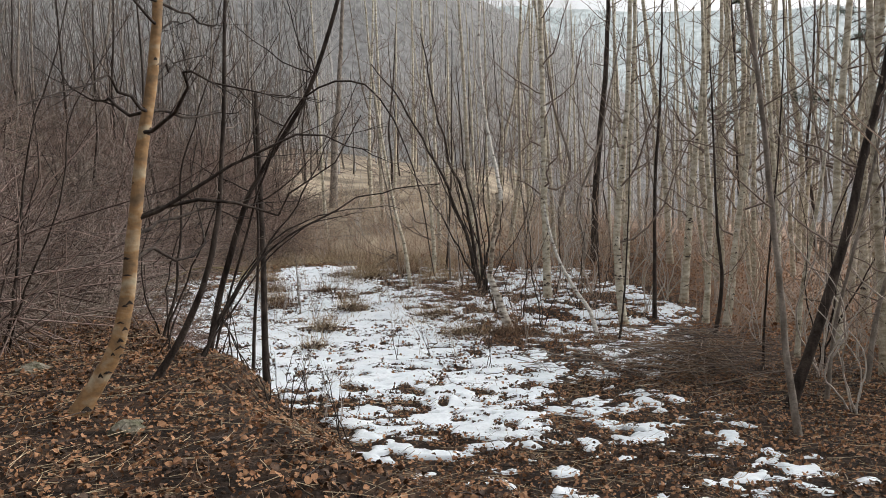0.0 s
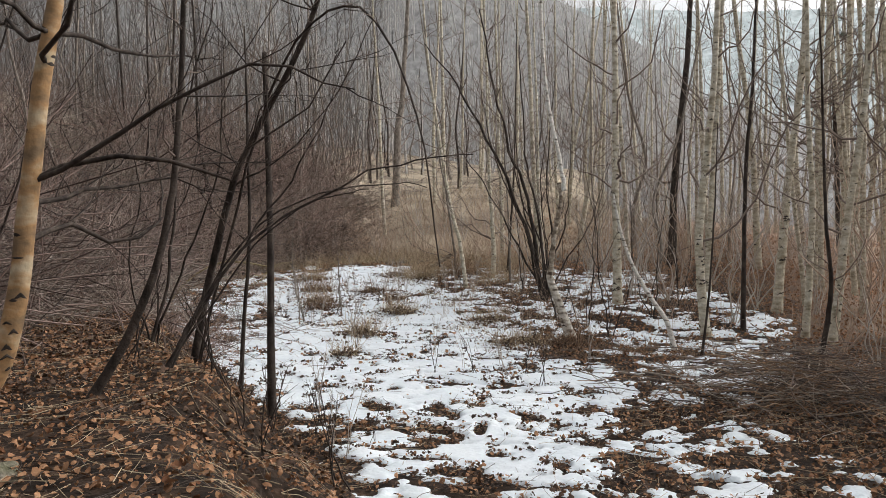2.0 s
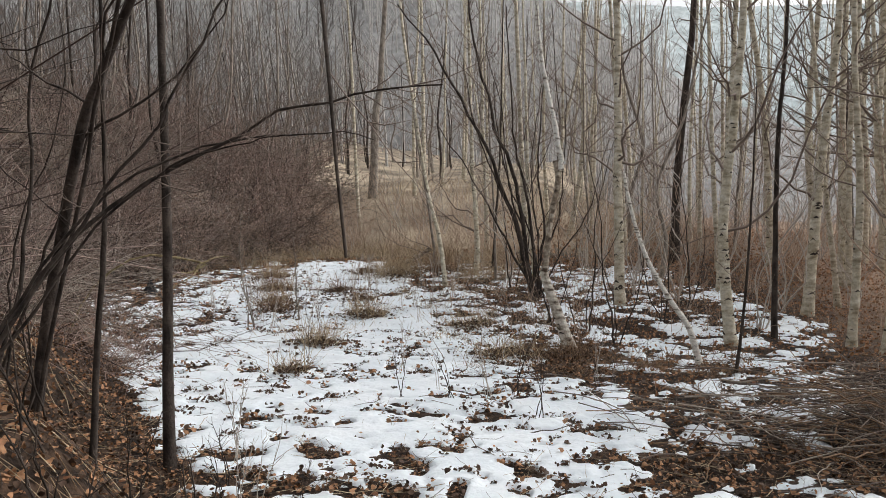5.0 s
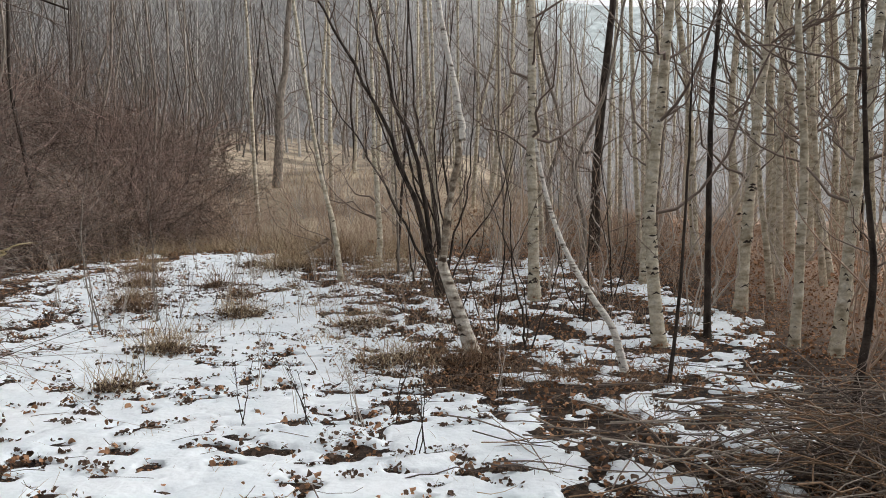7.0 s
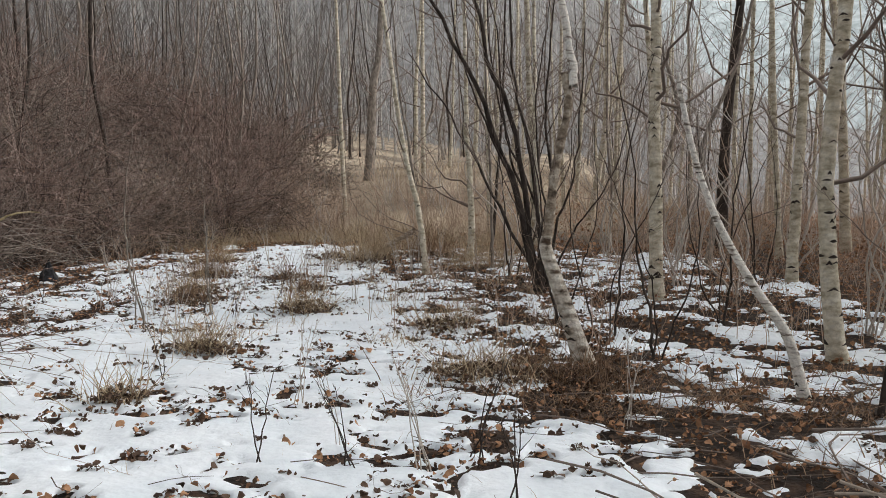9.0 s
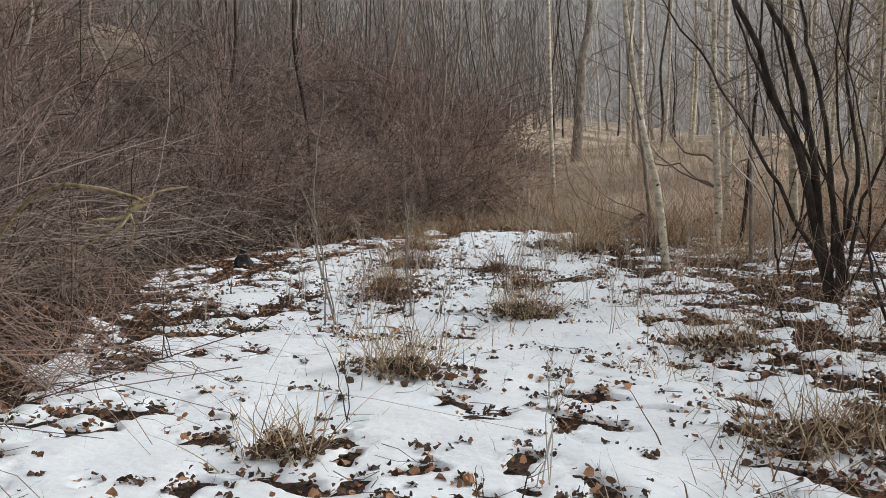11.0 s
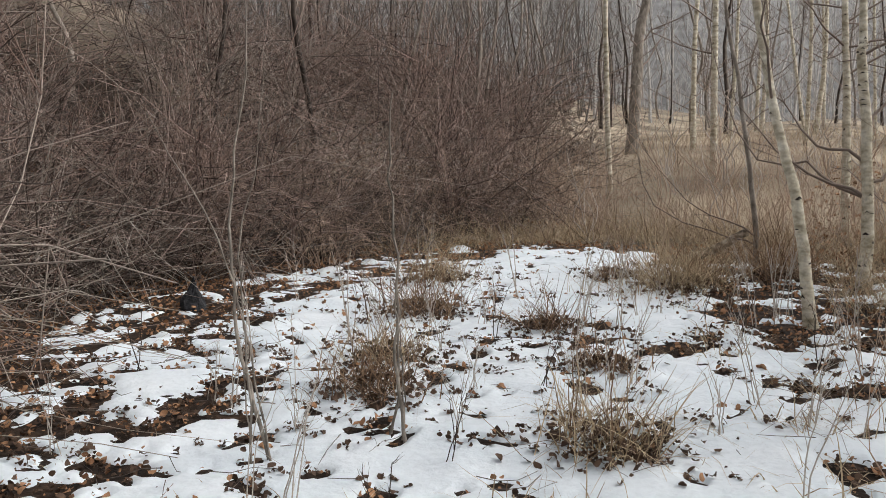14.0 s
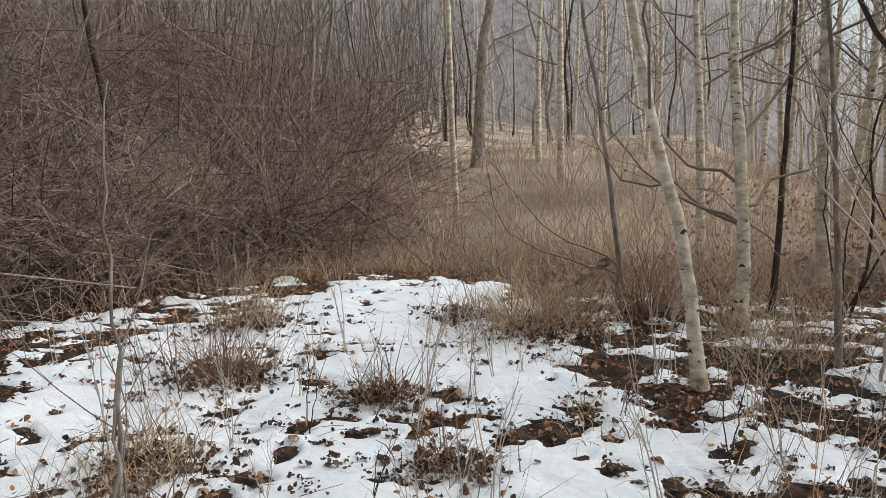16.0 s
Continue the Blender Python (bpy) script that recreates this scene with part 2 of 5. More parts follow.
def snow_cover(x, y):
    """How much snow lies at a place: above 0.5 it shows."""
    right = np.interp(y, [4.5, 6, 8, 10, 12, 14, 18, 22, 25], [-0.2, 0.6, 1.3, 1.3, 0.9, -0.1, -2.2, -3.5, -5.0])
    far_right = np.interp(y, [2, 4, 6, 8, 10, 12, 16, 20, 24], [2.5, 3.6, 3.7, 3.0, 2.6, 3.7, 4.0, 2.8, 1.0])
    left = slope_edge(y) + 0.35 + 1.2 * sm((13 - y) / 5)
    wob = (fractal(x, y, 2.2, 3, 21) - 0.5) * 1.6
    inside = sm((right - x + wob) / 0.9 + 0.5) * (0.45 * sm((x - left + wob * 0.6) / 0.5 + 0.5) + 0.55 * sm((x - left - 0.9 + wob) / 1.6)) * sm((24.2 - y + wob) / 1.0)
    patchy = sm((far_right - x + wob) / 0.8 + 0.5) * sm((x - right) / 0.5 + 0.5) * sm((23.5 - y) / 1.5) * sm((y - 2.0) / 3)
    thin = np.interp(y, [4, 7, 9, 11, 14, 24], [0.22, 0.31, 0.36, 0.50, 0.50, 0.46])
    d = (x - 0.05) * 0.78 + (y - 5.1) * 0.626
    off_mound = sm((d - 0.25 + wob * 0.15) / 0.5)
    near = np.interp(y, [5, 9, 11, 14], [0.50, 0.74, 0.84, 0.88])
    cover = np.maximum(inside * near * (1 - 0.34 * sm((-4.3 - x) / 1.3) * sm((16.8 - y) / 2)), patchy * thin) * off_mound
    cover = cover - 0.38 * np.exp(-((x - 0.35) ** 2 + (y - 13.1) ** 2) / 0.7) * (cover > 0.1)
    n = fractal(x, y * 0.8, 0.7, 3, 33) * 0.24 + fractal(x * 0.8, y, 0.26, 3, 40) * 0.40 + fractal(x * 0.7, y, 0.12, 3, 47) * 0.36
    bend = (fractal(x, y, 0.3, 2, 71) - 0.5) * 0.22
    holes = sm((lattice((x + bend) / 0.19, (y - bend) / 0.15, 70) - 0.74) / 0.12) * sm((fractal(x, y, 1.3, 3, 77) - 0.36) * 5)
    cover = cover - 0.9 * holes * sm(cover / 0.25)
    return cover + (n - 0.5) * np.interp(y, [7, 10], [3.7, 3.0]) * sm(cover / 0.25) - 0.2 * (1 - sm(cover / 0.25))


def snow_top(x, y):
    return ground_z(x, y) + np.clip((snow_cover(x, y) - 0.5) * 0.13, -0.05, 0.03) + 0.028 * (fractal(x, y, 0.32, 3, 60) - 0.5)


def raw_mesh(name, verts, quads, mat, smooth=True):
    """A mesh from arrays of vertices and four-sided faces."""
    me = bpy.data.meshes.new(name)
    verts, quads = np.asarray(verts, np.float32), np.asarray(quads, np.int32)
    me.vertices.add(len(verts))
    me.vertices.foreach_set("co", verts.ravel())
    me.loops.add(quads.size)
    me.loops.foreach_set("vertex_index", quads.ravel())
    me.polygons.add(len(quads))
    me.polygons.foreach_set("loop_start", np.arange(len(quads), dtype=np.int32) * 4)
    me.polygons.foreach_set("loop_total", np.full(len(quads), 4, np.int32))
    me.polygons.foreach_set("use_smooth", np.full(len(quads), smooth))
    me.update(calc_edges=True)
    me.materials.append(mat)
    return me


def sheet(name, xs, ys, z_of, mat, keep=None):
    gx, gy = np.meshgrid(xs, ys)
    verts = np.stack([gx, gy, z_of(gx, gy)], -1).reshape(-1, 3)
    k = np.arange(gx.size).reshape(gx.shape)
    quads = np.stack([k[:-1, :-1], k[:-1, 1:], k[1:, 1:], k[1:, :-1]], -1).reshape(-1, 4)
    if keep is not None:
        flags = keep(gx, gy).ravel()
        quads = quads[flags[quads].any(1)]
        used, inverse = np.unique(quads, return_inverse=True)
        verts, quads = verts[used], inverse.reshape(-1, 4)
    return new(name, raw_mesh(name, verts, quads, mat))


grow = np.cumsum(np.geomspace(0.15, 60, 55))
xs = np.concatenate([-14 - grow[::-1], np.arange(-14, 8, 0.15), 8 + grow])
ys = np.concatenate([-3 - grow[::-1], np.arange(-3, 30, 0.15), 30 + grow])
tagged(sheet("ground", xs, ys, ground_z, SOIL), "damp brown soil under dead leaves", "ground", kind="structure")

snow = sheet("snow", np.concatenate([np.arange(-11.5, -6, 0.05), np.arange(-6, 5, 0.028)]), np.concatenate([np.arange(1.0, 15, 0.026), np.arange(15, 25.5, 0.045)]),
             snow_top,
             SNOW, lambda x, y: snow_cover(x, y) > 0.42)
tagged(snow, "thin melting old snow with dark leafy holes", "snow", kind="structure")

# ---- building blocks for plants ----
rng = np.random.default_rng(7)


class Soup:
    """Gathers tubes and ribbons into one mesh."""
    def __init__(self):
        self.verts, self.quads, self.count = [], [], 0

    def add(self, verts, quads):
        self.verts.append(verts)
        self.quads.append(quads + self.count)
        self.count += len(verts)

    def mesh(self, name, mat):
        return raw_mesh(name, np.concatenate(self.verts), np.concatenate(self.quads), mat)


def smooth_path(ctrl, n):
    """n points on a smooth curve through the control points."""
    c = np.asarray(ctrl, float)
    c = np.concatenate([2 * c[:1] - c[1:2], c, 2 * c[-1:] - c[-2:-1]])
    t = np.linspace(0, len(c) - 3 - 1e-6, n)
    k, u = t.astype(int), (t % 1)[:, None]
    p0, p1, p2, p3 = c[k], c[k + 1], c[k + 2], c[k + 3]
    return 0.5 * (2 * p1 + (p2 - p0) * u + (2 * p0 - 5 * p1 + 4 * p2 - p3) * u**2 + (3 * p1 - p0 - 3 * p2 + p3) * u**3)


def tubes(paths, radii, sides):
    """Many tubes at once. paths: (m, n, 3); radii: (m, n)."""
    m, n, _ = paths.shape
    tan = np.gradient(paths, axis=1)
    tan /= np.linalg.norm(tan, axis=2, keepdims=True) + 1e-9
    ref = np.where(np.abs(tan[..., 2:3]) > 0.8, np.array([1.0, 0.2, 0]), np.array([0, 0, 1.0]))
    ref = np.repeat(ref[:, n // 2 : n // 2 + 1], n, 1)
    u = np.cross(tan, ref)
    u /= np.linalg.norm(u, axis=2, keepdims=True) + 1e-9
    v = np.cross(tan, u)
    a = np.arange(sides) * 2 * np.pi / sides
    ring = u[:, :, None] * np.cos(a)[None, None, :, None] + v[:, :, None] * np.sin(a)[None, None, :, None]
    verts = (paths[:, :, None] + ring * radii[:, :, None, None]).reshape(-1, 3)
    base = (np.arange(m) * n * sides)[:, None, None]
    row, s = np.arange(n - 1)[None, :, None] * sides, np.arange(sides)[None, None]
    s2 = (s + 1) % sides
    quads = np.stack(np.broadcast_arrays(base + row + s, base + row + s2, base + row + sides + s2, base + row + sides + s), -1).reshape(-1, 4)
    return verts, quads


def ribbons(paths, widths, side):
    """Flat bent blades. paths: (m, n, 3); widths: (m, n); side: (m, 3), the way across."""
    m, n, _ = paths.shape
    off = side[:, None] * widths[..., None] * 0.5
    verts = np.stack([paths - off, paths + off], 2).reshape(-1, 3)
    base, row = (np.arange(m) * n * 2)[:, None], np.arange(n - 1)[None] * 2
    quads = np.stack([base + row, base + row + 1, base + row + 3, base + row + 2], -1).reshape(-1, 4)
    return verts, quads


def part(name, mesh, parent, label=""):
    ob = new(name, mesh)
    ob.parent = parent
    return tagged(ob, label) if label else ob


def twig_fan(soup, r, path, length, count, radius, droop=0.0, sides=3, sub=True, steps=6):
    """Side twigs along a branch, with finer ones on them."""
    if count < 1:
        return
    n = len(path)
    at = r.uniform(0.2, 0.98, count)
    k = np.clip((at * (n - 1)).astype(int), 0, n - 2)
    start = path[k] + (path[k + 1] - path[k]) * ((at * (n - 1)) % 1)[:, None]
    along = path[k + 1] - path[k]
    along /= np.linalg.norm(along, axis=1, keepdims=True) + 1e-9
    away = r.normal(0, 1, (count, 3)) + np.array([0, 0, 0.35 - droop])
    away /= np.linalg.norm(away, axis=1, keepdims=True)
    way = along * 0.75 + away * 0.75
    ln = length * r.uniform(0.35, 1.0, count) * (1.1 - 0.6 * at)
    t = np.linspace(0, 1, steps)
    bend = r.normal(0, 0.16, (count, 3)) + np.array([0, 0, 0.12 - droop * 0.5])
    jag = np.cumsum(r.normal(0, 0.06, (count, steps, 3)), 1)
    pts = start[:, None] + (way[:, None] * t[None, :, None] + bend[:, None] * (t**2)[None, :, None] + jag * t[None, :, None]) * ln[:, None, None]
    rad = radius * (1 - 0.75 * t)[None] * r.uniform(0.6, 1.0, count)[:, None]
    soup.add(*tubes(pts, rad, sides))
    if sub:
        for q, le in zip(pts, ln):
            twig_fan(soup, r, q, le * 0.5, 3, radius * 0.6, droop, 3, False, 4)


def tree(name, x, y, bends, dia, height, bark, label, category, seed, branches=9, low=0.35, reach=1.0, twigs=7, scars=0,
         twig_mat=None, group="", rise=0.9, sides=12, flare=0.25, rows=40, fine=True, taper=0.72):
    """A bare tree. bends: how far the trunk has moved (dx, dy) at each height."""
    r = np.random.default_rng(seed)
    root = new(name)
    root.location = (x, y, float(ground_z(x, y)) - 0.03)
    ctrl = [np.array([0, 0, 0.0])] + [np.array(b, float) for b in bends]
    if ctrl[-1][2] < height:
        way = ctrl[-1] - ctrl[-2]
        way = way / np.linalg.norm(way) * 0.5 + np.array([0, 0, 0.5])
        left = (height - ctrl[-1][2]) / way[2]
        ctrl += [ctrl[-1] + way * left * 0.5, ctrl[-1] + way * left]
    n = rows
    path = smooth_path(ctrl, n)
    f = np.linspace(0, 1, n)
    path += np.cumsum(r.normal(0, 0.006, (n, 3)), 0) * np.array([1, 1, 0]) * (height / 10)
    rad = dia / 2 * (1 - taper * f**0.9) * (1 + flare * np.exp(-f * height * 4.5)) * (1 + r.normal(0, 0.015, n))
    soup = Soup()
    soup.add(*tubes(path[None], rad[None], sides))
    part("trunk", soup.mesh("trunk", bark), root)
    if scars:
        marks = Soup()
        k = r.uniform(0.02, 0.75, scars)
        i = (k * (n - 1)).astype(int)
        ang = r.uniform(0, 2 * np.pi, scars)
        for j in range(scars):
            c, rr = path[i[j]] * (1 - (k[j] * (n - 1)) % 1) + path[i[j] + 1] * ((k[j] * (n - 1)) % 1), rad[i[j]]
            wide, tall = r.uniform(0.25, 0.75), rr * r.uniform(0.08, 0.26)
            a = ang[j] + np.linspace(-wide, wide, 7)
            prof = np.cos(np.linspace(-1.5, 1.5, 7))
            sag = -0.5 * rr * np.abs(np.linspace(-1, 1, 7)) * r.uniform(0, 1)
            rows = []
            for v, push in ((-1, 0.995), (0, 1.05), (1, 0.995)):
                rows.append(np.stack([c[0] + np.cos(a) * rr * push, c[1] + np.sin(a) * rr * push, c[2] + sag + v * tall * prof], -1))
            vv = np.concatenate(rows)
            q = np.array([[b * 7 + m, b * 7 + m + 1, b * 7 + m + 8, b * 7 + m + 7] for b in range(2) for m in range(6)])
            marks.add(vv, q)
        tagged(part("bark_scar", marks.mesh("bark_scar", SCAR), root, "black birch bark scars"), kind="stuff")
    for j in range(branches):
        h = r.uniform(low, 0.93) if j else low
        k = min(int(h * (n - 1)), n - 2)
        p, a = path[k], r.uniform(0, 2 * np.pi)
        out = np.array([np.cos(a), np.sin(a), 0])
        ln = reach * height * 0.2 * (1.15 - h) * r.uniform(0.6, 1.3)
        up = rise * r.uniform(0.5, 1.4)
        c = [p, p + (out * 0.35 + np.array([0, 0, 0.22 * up])) * ln, p + (out * 0.7 + np.array([0, 0, 0.6 * up])) * ln + r.normal(0, 0.08, 3) * ln,
             p + (out * 0.95 + np.array([0, 0, 1.05 * up])) * ln + r.normal(0, 0.12, 3) * ln]
        m = 9 if fine else 6
        bp = smooth_path(c, m)
        bp[1:] += np.cumsum(r.normal(0, 0.03, (m - 1, 3)), 0) * ln
        b = Soup()
        br = min(rad[k] * 0.36, 0.012 * ln + 0.004)
        b.add(*tubes(bp[None], (br * (1 - 0.8 * np.linspace(0, 1, m)))[None], 5 if fine else 3))
        twig_fan(b, r, bp, ln * 0.5, twigs, max(br * 0.32, 0.0028 if fine else 0.005), sub=fine, steps=6 if fine else 4)
        part("branch", b.mesh("branch", twig_mat or TWIG), root)
    return tagged(root, label, category, group)


# ---- the trees that stand by the way ----
W = "straight pale birch with black bark scars in leafy snow"
tree("birch_tree", 1.3, 17.5, [(0, 0.15, 2.47), (-0.01, 0.28, 4.78)], 0.19, 12, BIRCH, W, "tree", 1, 15, 0.25, scars=110, group="birches by the snow")
tree("birch_tree", 2.68, 14.5, [(-0.07, 0.05, 1.71), (0.17, 0.1, 3.99)], 0.165, 11, BIRCH, W, "tree", 2, 15, 0.25, scars=90, group="birches by the snow")
tree("birch_tree", 3.16, 18.92, [(0.13, 0.16, 2.45), (0.34, 0.32, 4.84)], 0.16, 11, BIRCH, W, "tree", 3, 15, 0.22, scars=85, group="birches by the snow")
tree("birch_tree", 4.15, 16.64, [(0.17, 0.14, 2.15), (0.43, 0.3, 4.37)], 0.18, 11, BIRCH, W, "tree", 4, 15, 0.22, scars=85, group="birches by the snow")
tree("birch_tree", 4.15, 14.44, [(0.14, 0.13, 2.01), (0.12, 0.24, 3.92)], 0.118, 9, BIRCH, W, "tree", 5, 12, 0.3, scars=70, group="birches by the snow")
tree("birch_tree", 4.39, 13.9, [(0.2, 0.1, 1.38), (0.52, 0.27, 3.77)], 0.15, 10, BIRCH, W, "tree", 6, 12, 0.3, scars=70, group="birches by the snow")
tree("birch_tree", -2.15, 19.35, [(-0.13, 0.06, 1.1), (-0.34, 0.1, 2.1), (-0.8, 0.24, 5.2)], 0.108, 9, BIRCH, "slim leaning birch with black scars beside dry grass", "tree", 7, 10, 0.4, scars=28, group="birches by the snow")
tree("birch_tree", -1.8, 21.39, [(0, 0.07, 0.93), (-0.09, 0.15, 2.38), (-0.12, 0.19, 3.0)], 0.14, 11, BIRCH, W, "tree", 8, 15, 0.22, scars=85, group="birches by the snow")
tree("birch_tree", -2.2, 26.0, [(-0.02, 0.1, 2.0), (-0.07, 0.2, 3.67)], 0.15, 11, BIRCH, W, "tree", 9, 10, 0.35, scars=85, group="birches by the snow")
rotten = tree("rotten_birch", 0.56, 13.97, [(-0.13, 0.01, 0.4), (-0.33, 0.03, 0.98), (-0.34, 0.03, 1.14)], 0.175, 1.14, ROT, "rotten white birch with peeling bark and a crooked stem", "tree", 10, 0, scars=16, taper=0.5)
for name, bark, ctrl, r0, r1 in (("crooked_stem", PEEL, [(-0.21, 0.02, 0.6), (-0.33, 0.03, 0.98), (-0.29, 0.05, 1.3), (-0.2, 0.1, 1.75), (-0.1, 0.14, 2.2), (-0.12, 0.14, 2.55)], 0.05, 0.034),
                                 ("white_top", WHITE, [(-0.11, 0.14, 2.42), (-0.14, 0.15, 2.8), (-0.32, 0.2, 3.9), (-0.38, 0.2, 5.5), (-0.3, 0.2, 7.0)], 0.04, 0.02)):
    path = smooth_path(ctrl, 26) + np.cumsum(np.random.default_rng(5).normal(0, 0.008, (26, 3)), 0) * np.array([1, 1, 0])
    soup = Soup()
    soup.add(*tubes(path[None], (np.linspace(r0, r1, 26) * (1 + 0.12 * np.sin(np.arange(26) * 1.9)))[None], 9))
    stem = part(name, soup.mesh(name, bark), rotten)
    soup = Soup()
    twig_fan(soup, np.random.default_rng(6), path[3:], 0.9, 9, 0.007)
    tagged(part("twig_spray", soup.mesh("twig_spray", TWIG), stem), kind="stuff")
tree("leaning_birch", 2.08, 12.91, [(-0.05, 0, 0.22), (-0.13, 0.01, 0.5), (-0.33, 0.02, 0.8), (-0.57, 0.02, 1.23), (-0.73, 0.04, 1.68), (-0.84, 0.05, 2.15)], 0.085, 2.3, WHITE, "bent snapped white birch stem leaning over leaf litter", "tree", 11, 0, scars=34)
tree("tan_birch", -2.15, 4.6, [(0.33, 0.08, 0.64), (0.48, 0.16, 1.8), (0.62, 0.25, 3.0)], 0.13, 6, TAN, "tan birch with a curved foot on the leaf bank", "tree", 12, 24, 0.3, 1.7, 11, scars=36, twig_mat=DARK, rise=0.3)
K = "slim dark bare tree beside the snow"
tree("dark_tree", 2.72, 23.12, [(0.08, 0.16, 2.52), (0.39, 0.37, 5.66)], 0.24, 12, DARK, "dark straight bare tree in the birch wood", "tree", 13, 14, 0.2, group="dark trees")
tree("dark_sapling", 3.3, 14.9, [(0.09, 0.17, 2.69), (0.22, 0.28, 4.38)], 0.08, 7, DARK, K, "sapling", 14, 10, 0.3, group="dark trees")
tree("dark_sapling", 3.72, 11.73, [(0.14, 0.07, 1.01), (0.08, 0.11, 1.77)], 0.07, 4.5, DARK, K, "sapling", 15, 8, 0.3, group="dark trees")
tree("dark_sapling", 2.37, 12.34, [(0.1, 0.05, 0.75), (0.18, 0.13, 1.95)], 0.038, 3.2, DARK, K, "sapling", 16, 6, 0.3, group="dark trees")
tree("dark_sapling", -2.22, 8.68, [(-0.01, 0.11, 1.93), (-0.05, 0.19, 3.63)], 0.085, 3.7, DARK, "dark snapped sapling at the foot of the leaf bank", "sapling", 17, 5, 0.5, group="dark trees")
tree("grey_sapling", -2.13, 5.68, [(0.31, 0.07, 0.55), (0.52, 0.12, 1.15), (0.62, 0.18, 2.03)], 0.068, 4.5, DARK, "dark curved sapling on the leaf bank", "sapling", 18, 7, 0.5)
tree("dark_sapling", -2.52, 7.64, [(0.25, -0.1, 0.9), (0.62, -0.3, 1.75), (0.85, -0.4, 2.1), (1.5, -0.75, 2.9), (1.9, -0.9, 3.9)], 0.075, 5, DARK, "dark crooked sapling on the leaf bank", "sapling", 19, 14, 0.3, 1.5, twigs=9, twig_mat=DARK, group="dark trees")
tree("dark_sapling", -1.86, 7.27, [(0.05, 0.02, 0.7), (0.12, 0.05, 1.5), (0.1, 0.1, 2.4)], 0.04, 3.2, DARK, "thin dark sapling on the leaf bank", "sapling", 31, 6, 0.4, group="dark trees")
tree("grey_sapling", 3.54, 7.2, [(-0.13, 0.05, 1.16), (-0.27, 0.14, 3.1), (-0.4, 0.18, 4.17)], 0.072, 6, GREY, "slim grey sapling in red-brown leaves", "sapling", 20, 9, 0.3)
tree("dark_tree", 3.8, 8.38, [(0.55, 0.15, 1.53), (0.89, 0.27, 2.88), (1.14, 0.35, 3.86)], 0.12, 7, DARK, "dark leaning bare tree beside the brush pile", "tree", 21, 10, 0.25, group="dark trees")
tree("grey_sapling", -2.99, 22.37, [(-0.06, 0.05, 0.82), (-0.26, 0.08, 2.17), (-0.44, 0.1, 3.26)], 0.075, 6, GREY, "slim forked grey sapling in dry grass", "sapling", 22, 10, 0.1)
tree("dark_tree", -1.52, 21.92, [(0.11, 0.15, 1.42), (0.2, 0.3, 3.06)], 0.07, 7, DARK, K, "tree", 23, 10, 0.15, group="dark trees")
tree("dark_sapling", -1.2, 20.03, [(-0.03, 0.09, 1.28), (-0.1, 0.18, 2.72)], 0.055, 5, GREY, K, "sapling", 24, 9, 0.2, group="dark trees")
tree("grey_tree", -8.6, 36.6, [(0.06, 0.37, 3.46), (0.24, 0.64, 5.19)], 0.4, 13, GREY, "grey bare tree at the edge of the field", "tree", 25, 14, 0.2)

for k, (x, y, lean, dia, bark) in enumerate([(4.3, 8.7, 0.22, 0.05, GREY), (5.0, 9.4, 0.28, 0.07, GREY), (5.3, 8.3, 0.12, 0.045, DARK), (4.7, 11.0, 0.16, 0.08, BIRCH), (5.7, 10.2, 0.3, 0.06, GREY),
                                             (4.05, 10.3, 0.08, 0.035, DARK), (6.2, 12.0, 0.2, 0.10, BIRCH), (6.0, 8.9, 0.25, 0.08, BIRCH)]):
    tree("leaning_sapling", x, y, [(lean * 0.6, 0.05, 1.0), (lean * 2.2, 0.1, 2.4), (lean * 3.6, 0.15, 4.0)], dia, 6, bark, "thin bare sapling leaning out of the undergrowth", "sapling", 240 + k, 9, 0.2, 1.2, group="leaning saplings", sides=8, scars=12 if bark == BIRCH else 0)

# ---- distance: wooded hills, their haze painted in as pale colour and glow ----
def hill(name, bearings, tops, near, far, mat, label, seed):
    """A wooded ridge round the place: height of its top by compass bearing."""
    az = np.linspace(-np.pi, np.pi, 541)
    top = np.interp(np.degrees(az), bearings, tops) + 4 * (fractal(np.degrees(az), az * 0, 6, 5, seed) - 0.5)
    rows = [np.stack([np.sin(az) * (near + (far - near) * f), 12 + np.cos(az) * (near + (far - near) * f), -8 + (top + 8) * f**0.8], -1) for f in np.linspace(0, 1, 14)]
    k = np.arange(14 * 541).reshape(14, 541)
    q = np.stack([k[:-1, :-1], k[:-1, 1:], k[1:, 1:], k[1:, :-1]], -1).reshape(-1, 4)
    return tagged(new(name, raw_mesh(name, np.concatenate(rows), q, mat)), label, "hill", kind="structure")


# Greyed and blued base colours stand in for haze before the two ridges.
HAZE = material("haze_painted_wood", (0.24, 0.238, 0.235), (0.37, 0.365, 0.36), (1.1, 1.1, 0.12), 1.0, 0.0, 0.9)
BLUE = material("haze_painted_far_wood", (0.33, 0.375, 0.38), (0.50, 0.54, 0.545), (0.5, 0.5, 0.08), 1.0, 0.0, 0.15)
# Emission adds the brightness of misty air; the hills are no light source.
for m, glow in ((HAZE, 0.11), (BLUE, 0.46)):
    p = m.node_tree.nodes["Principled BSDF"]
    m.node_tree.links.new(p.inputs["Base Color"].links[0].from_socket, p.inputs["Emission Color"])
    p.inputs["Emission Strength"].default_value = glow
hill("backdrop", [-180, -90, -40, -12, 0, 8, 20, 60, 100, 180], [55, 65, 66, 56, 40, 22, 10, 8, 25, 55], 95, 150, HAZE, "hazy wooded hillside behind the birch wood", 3)
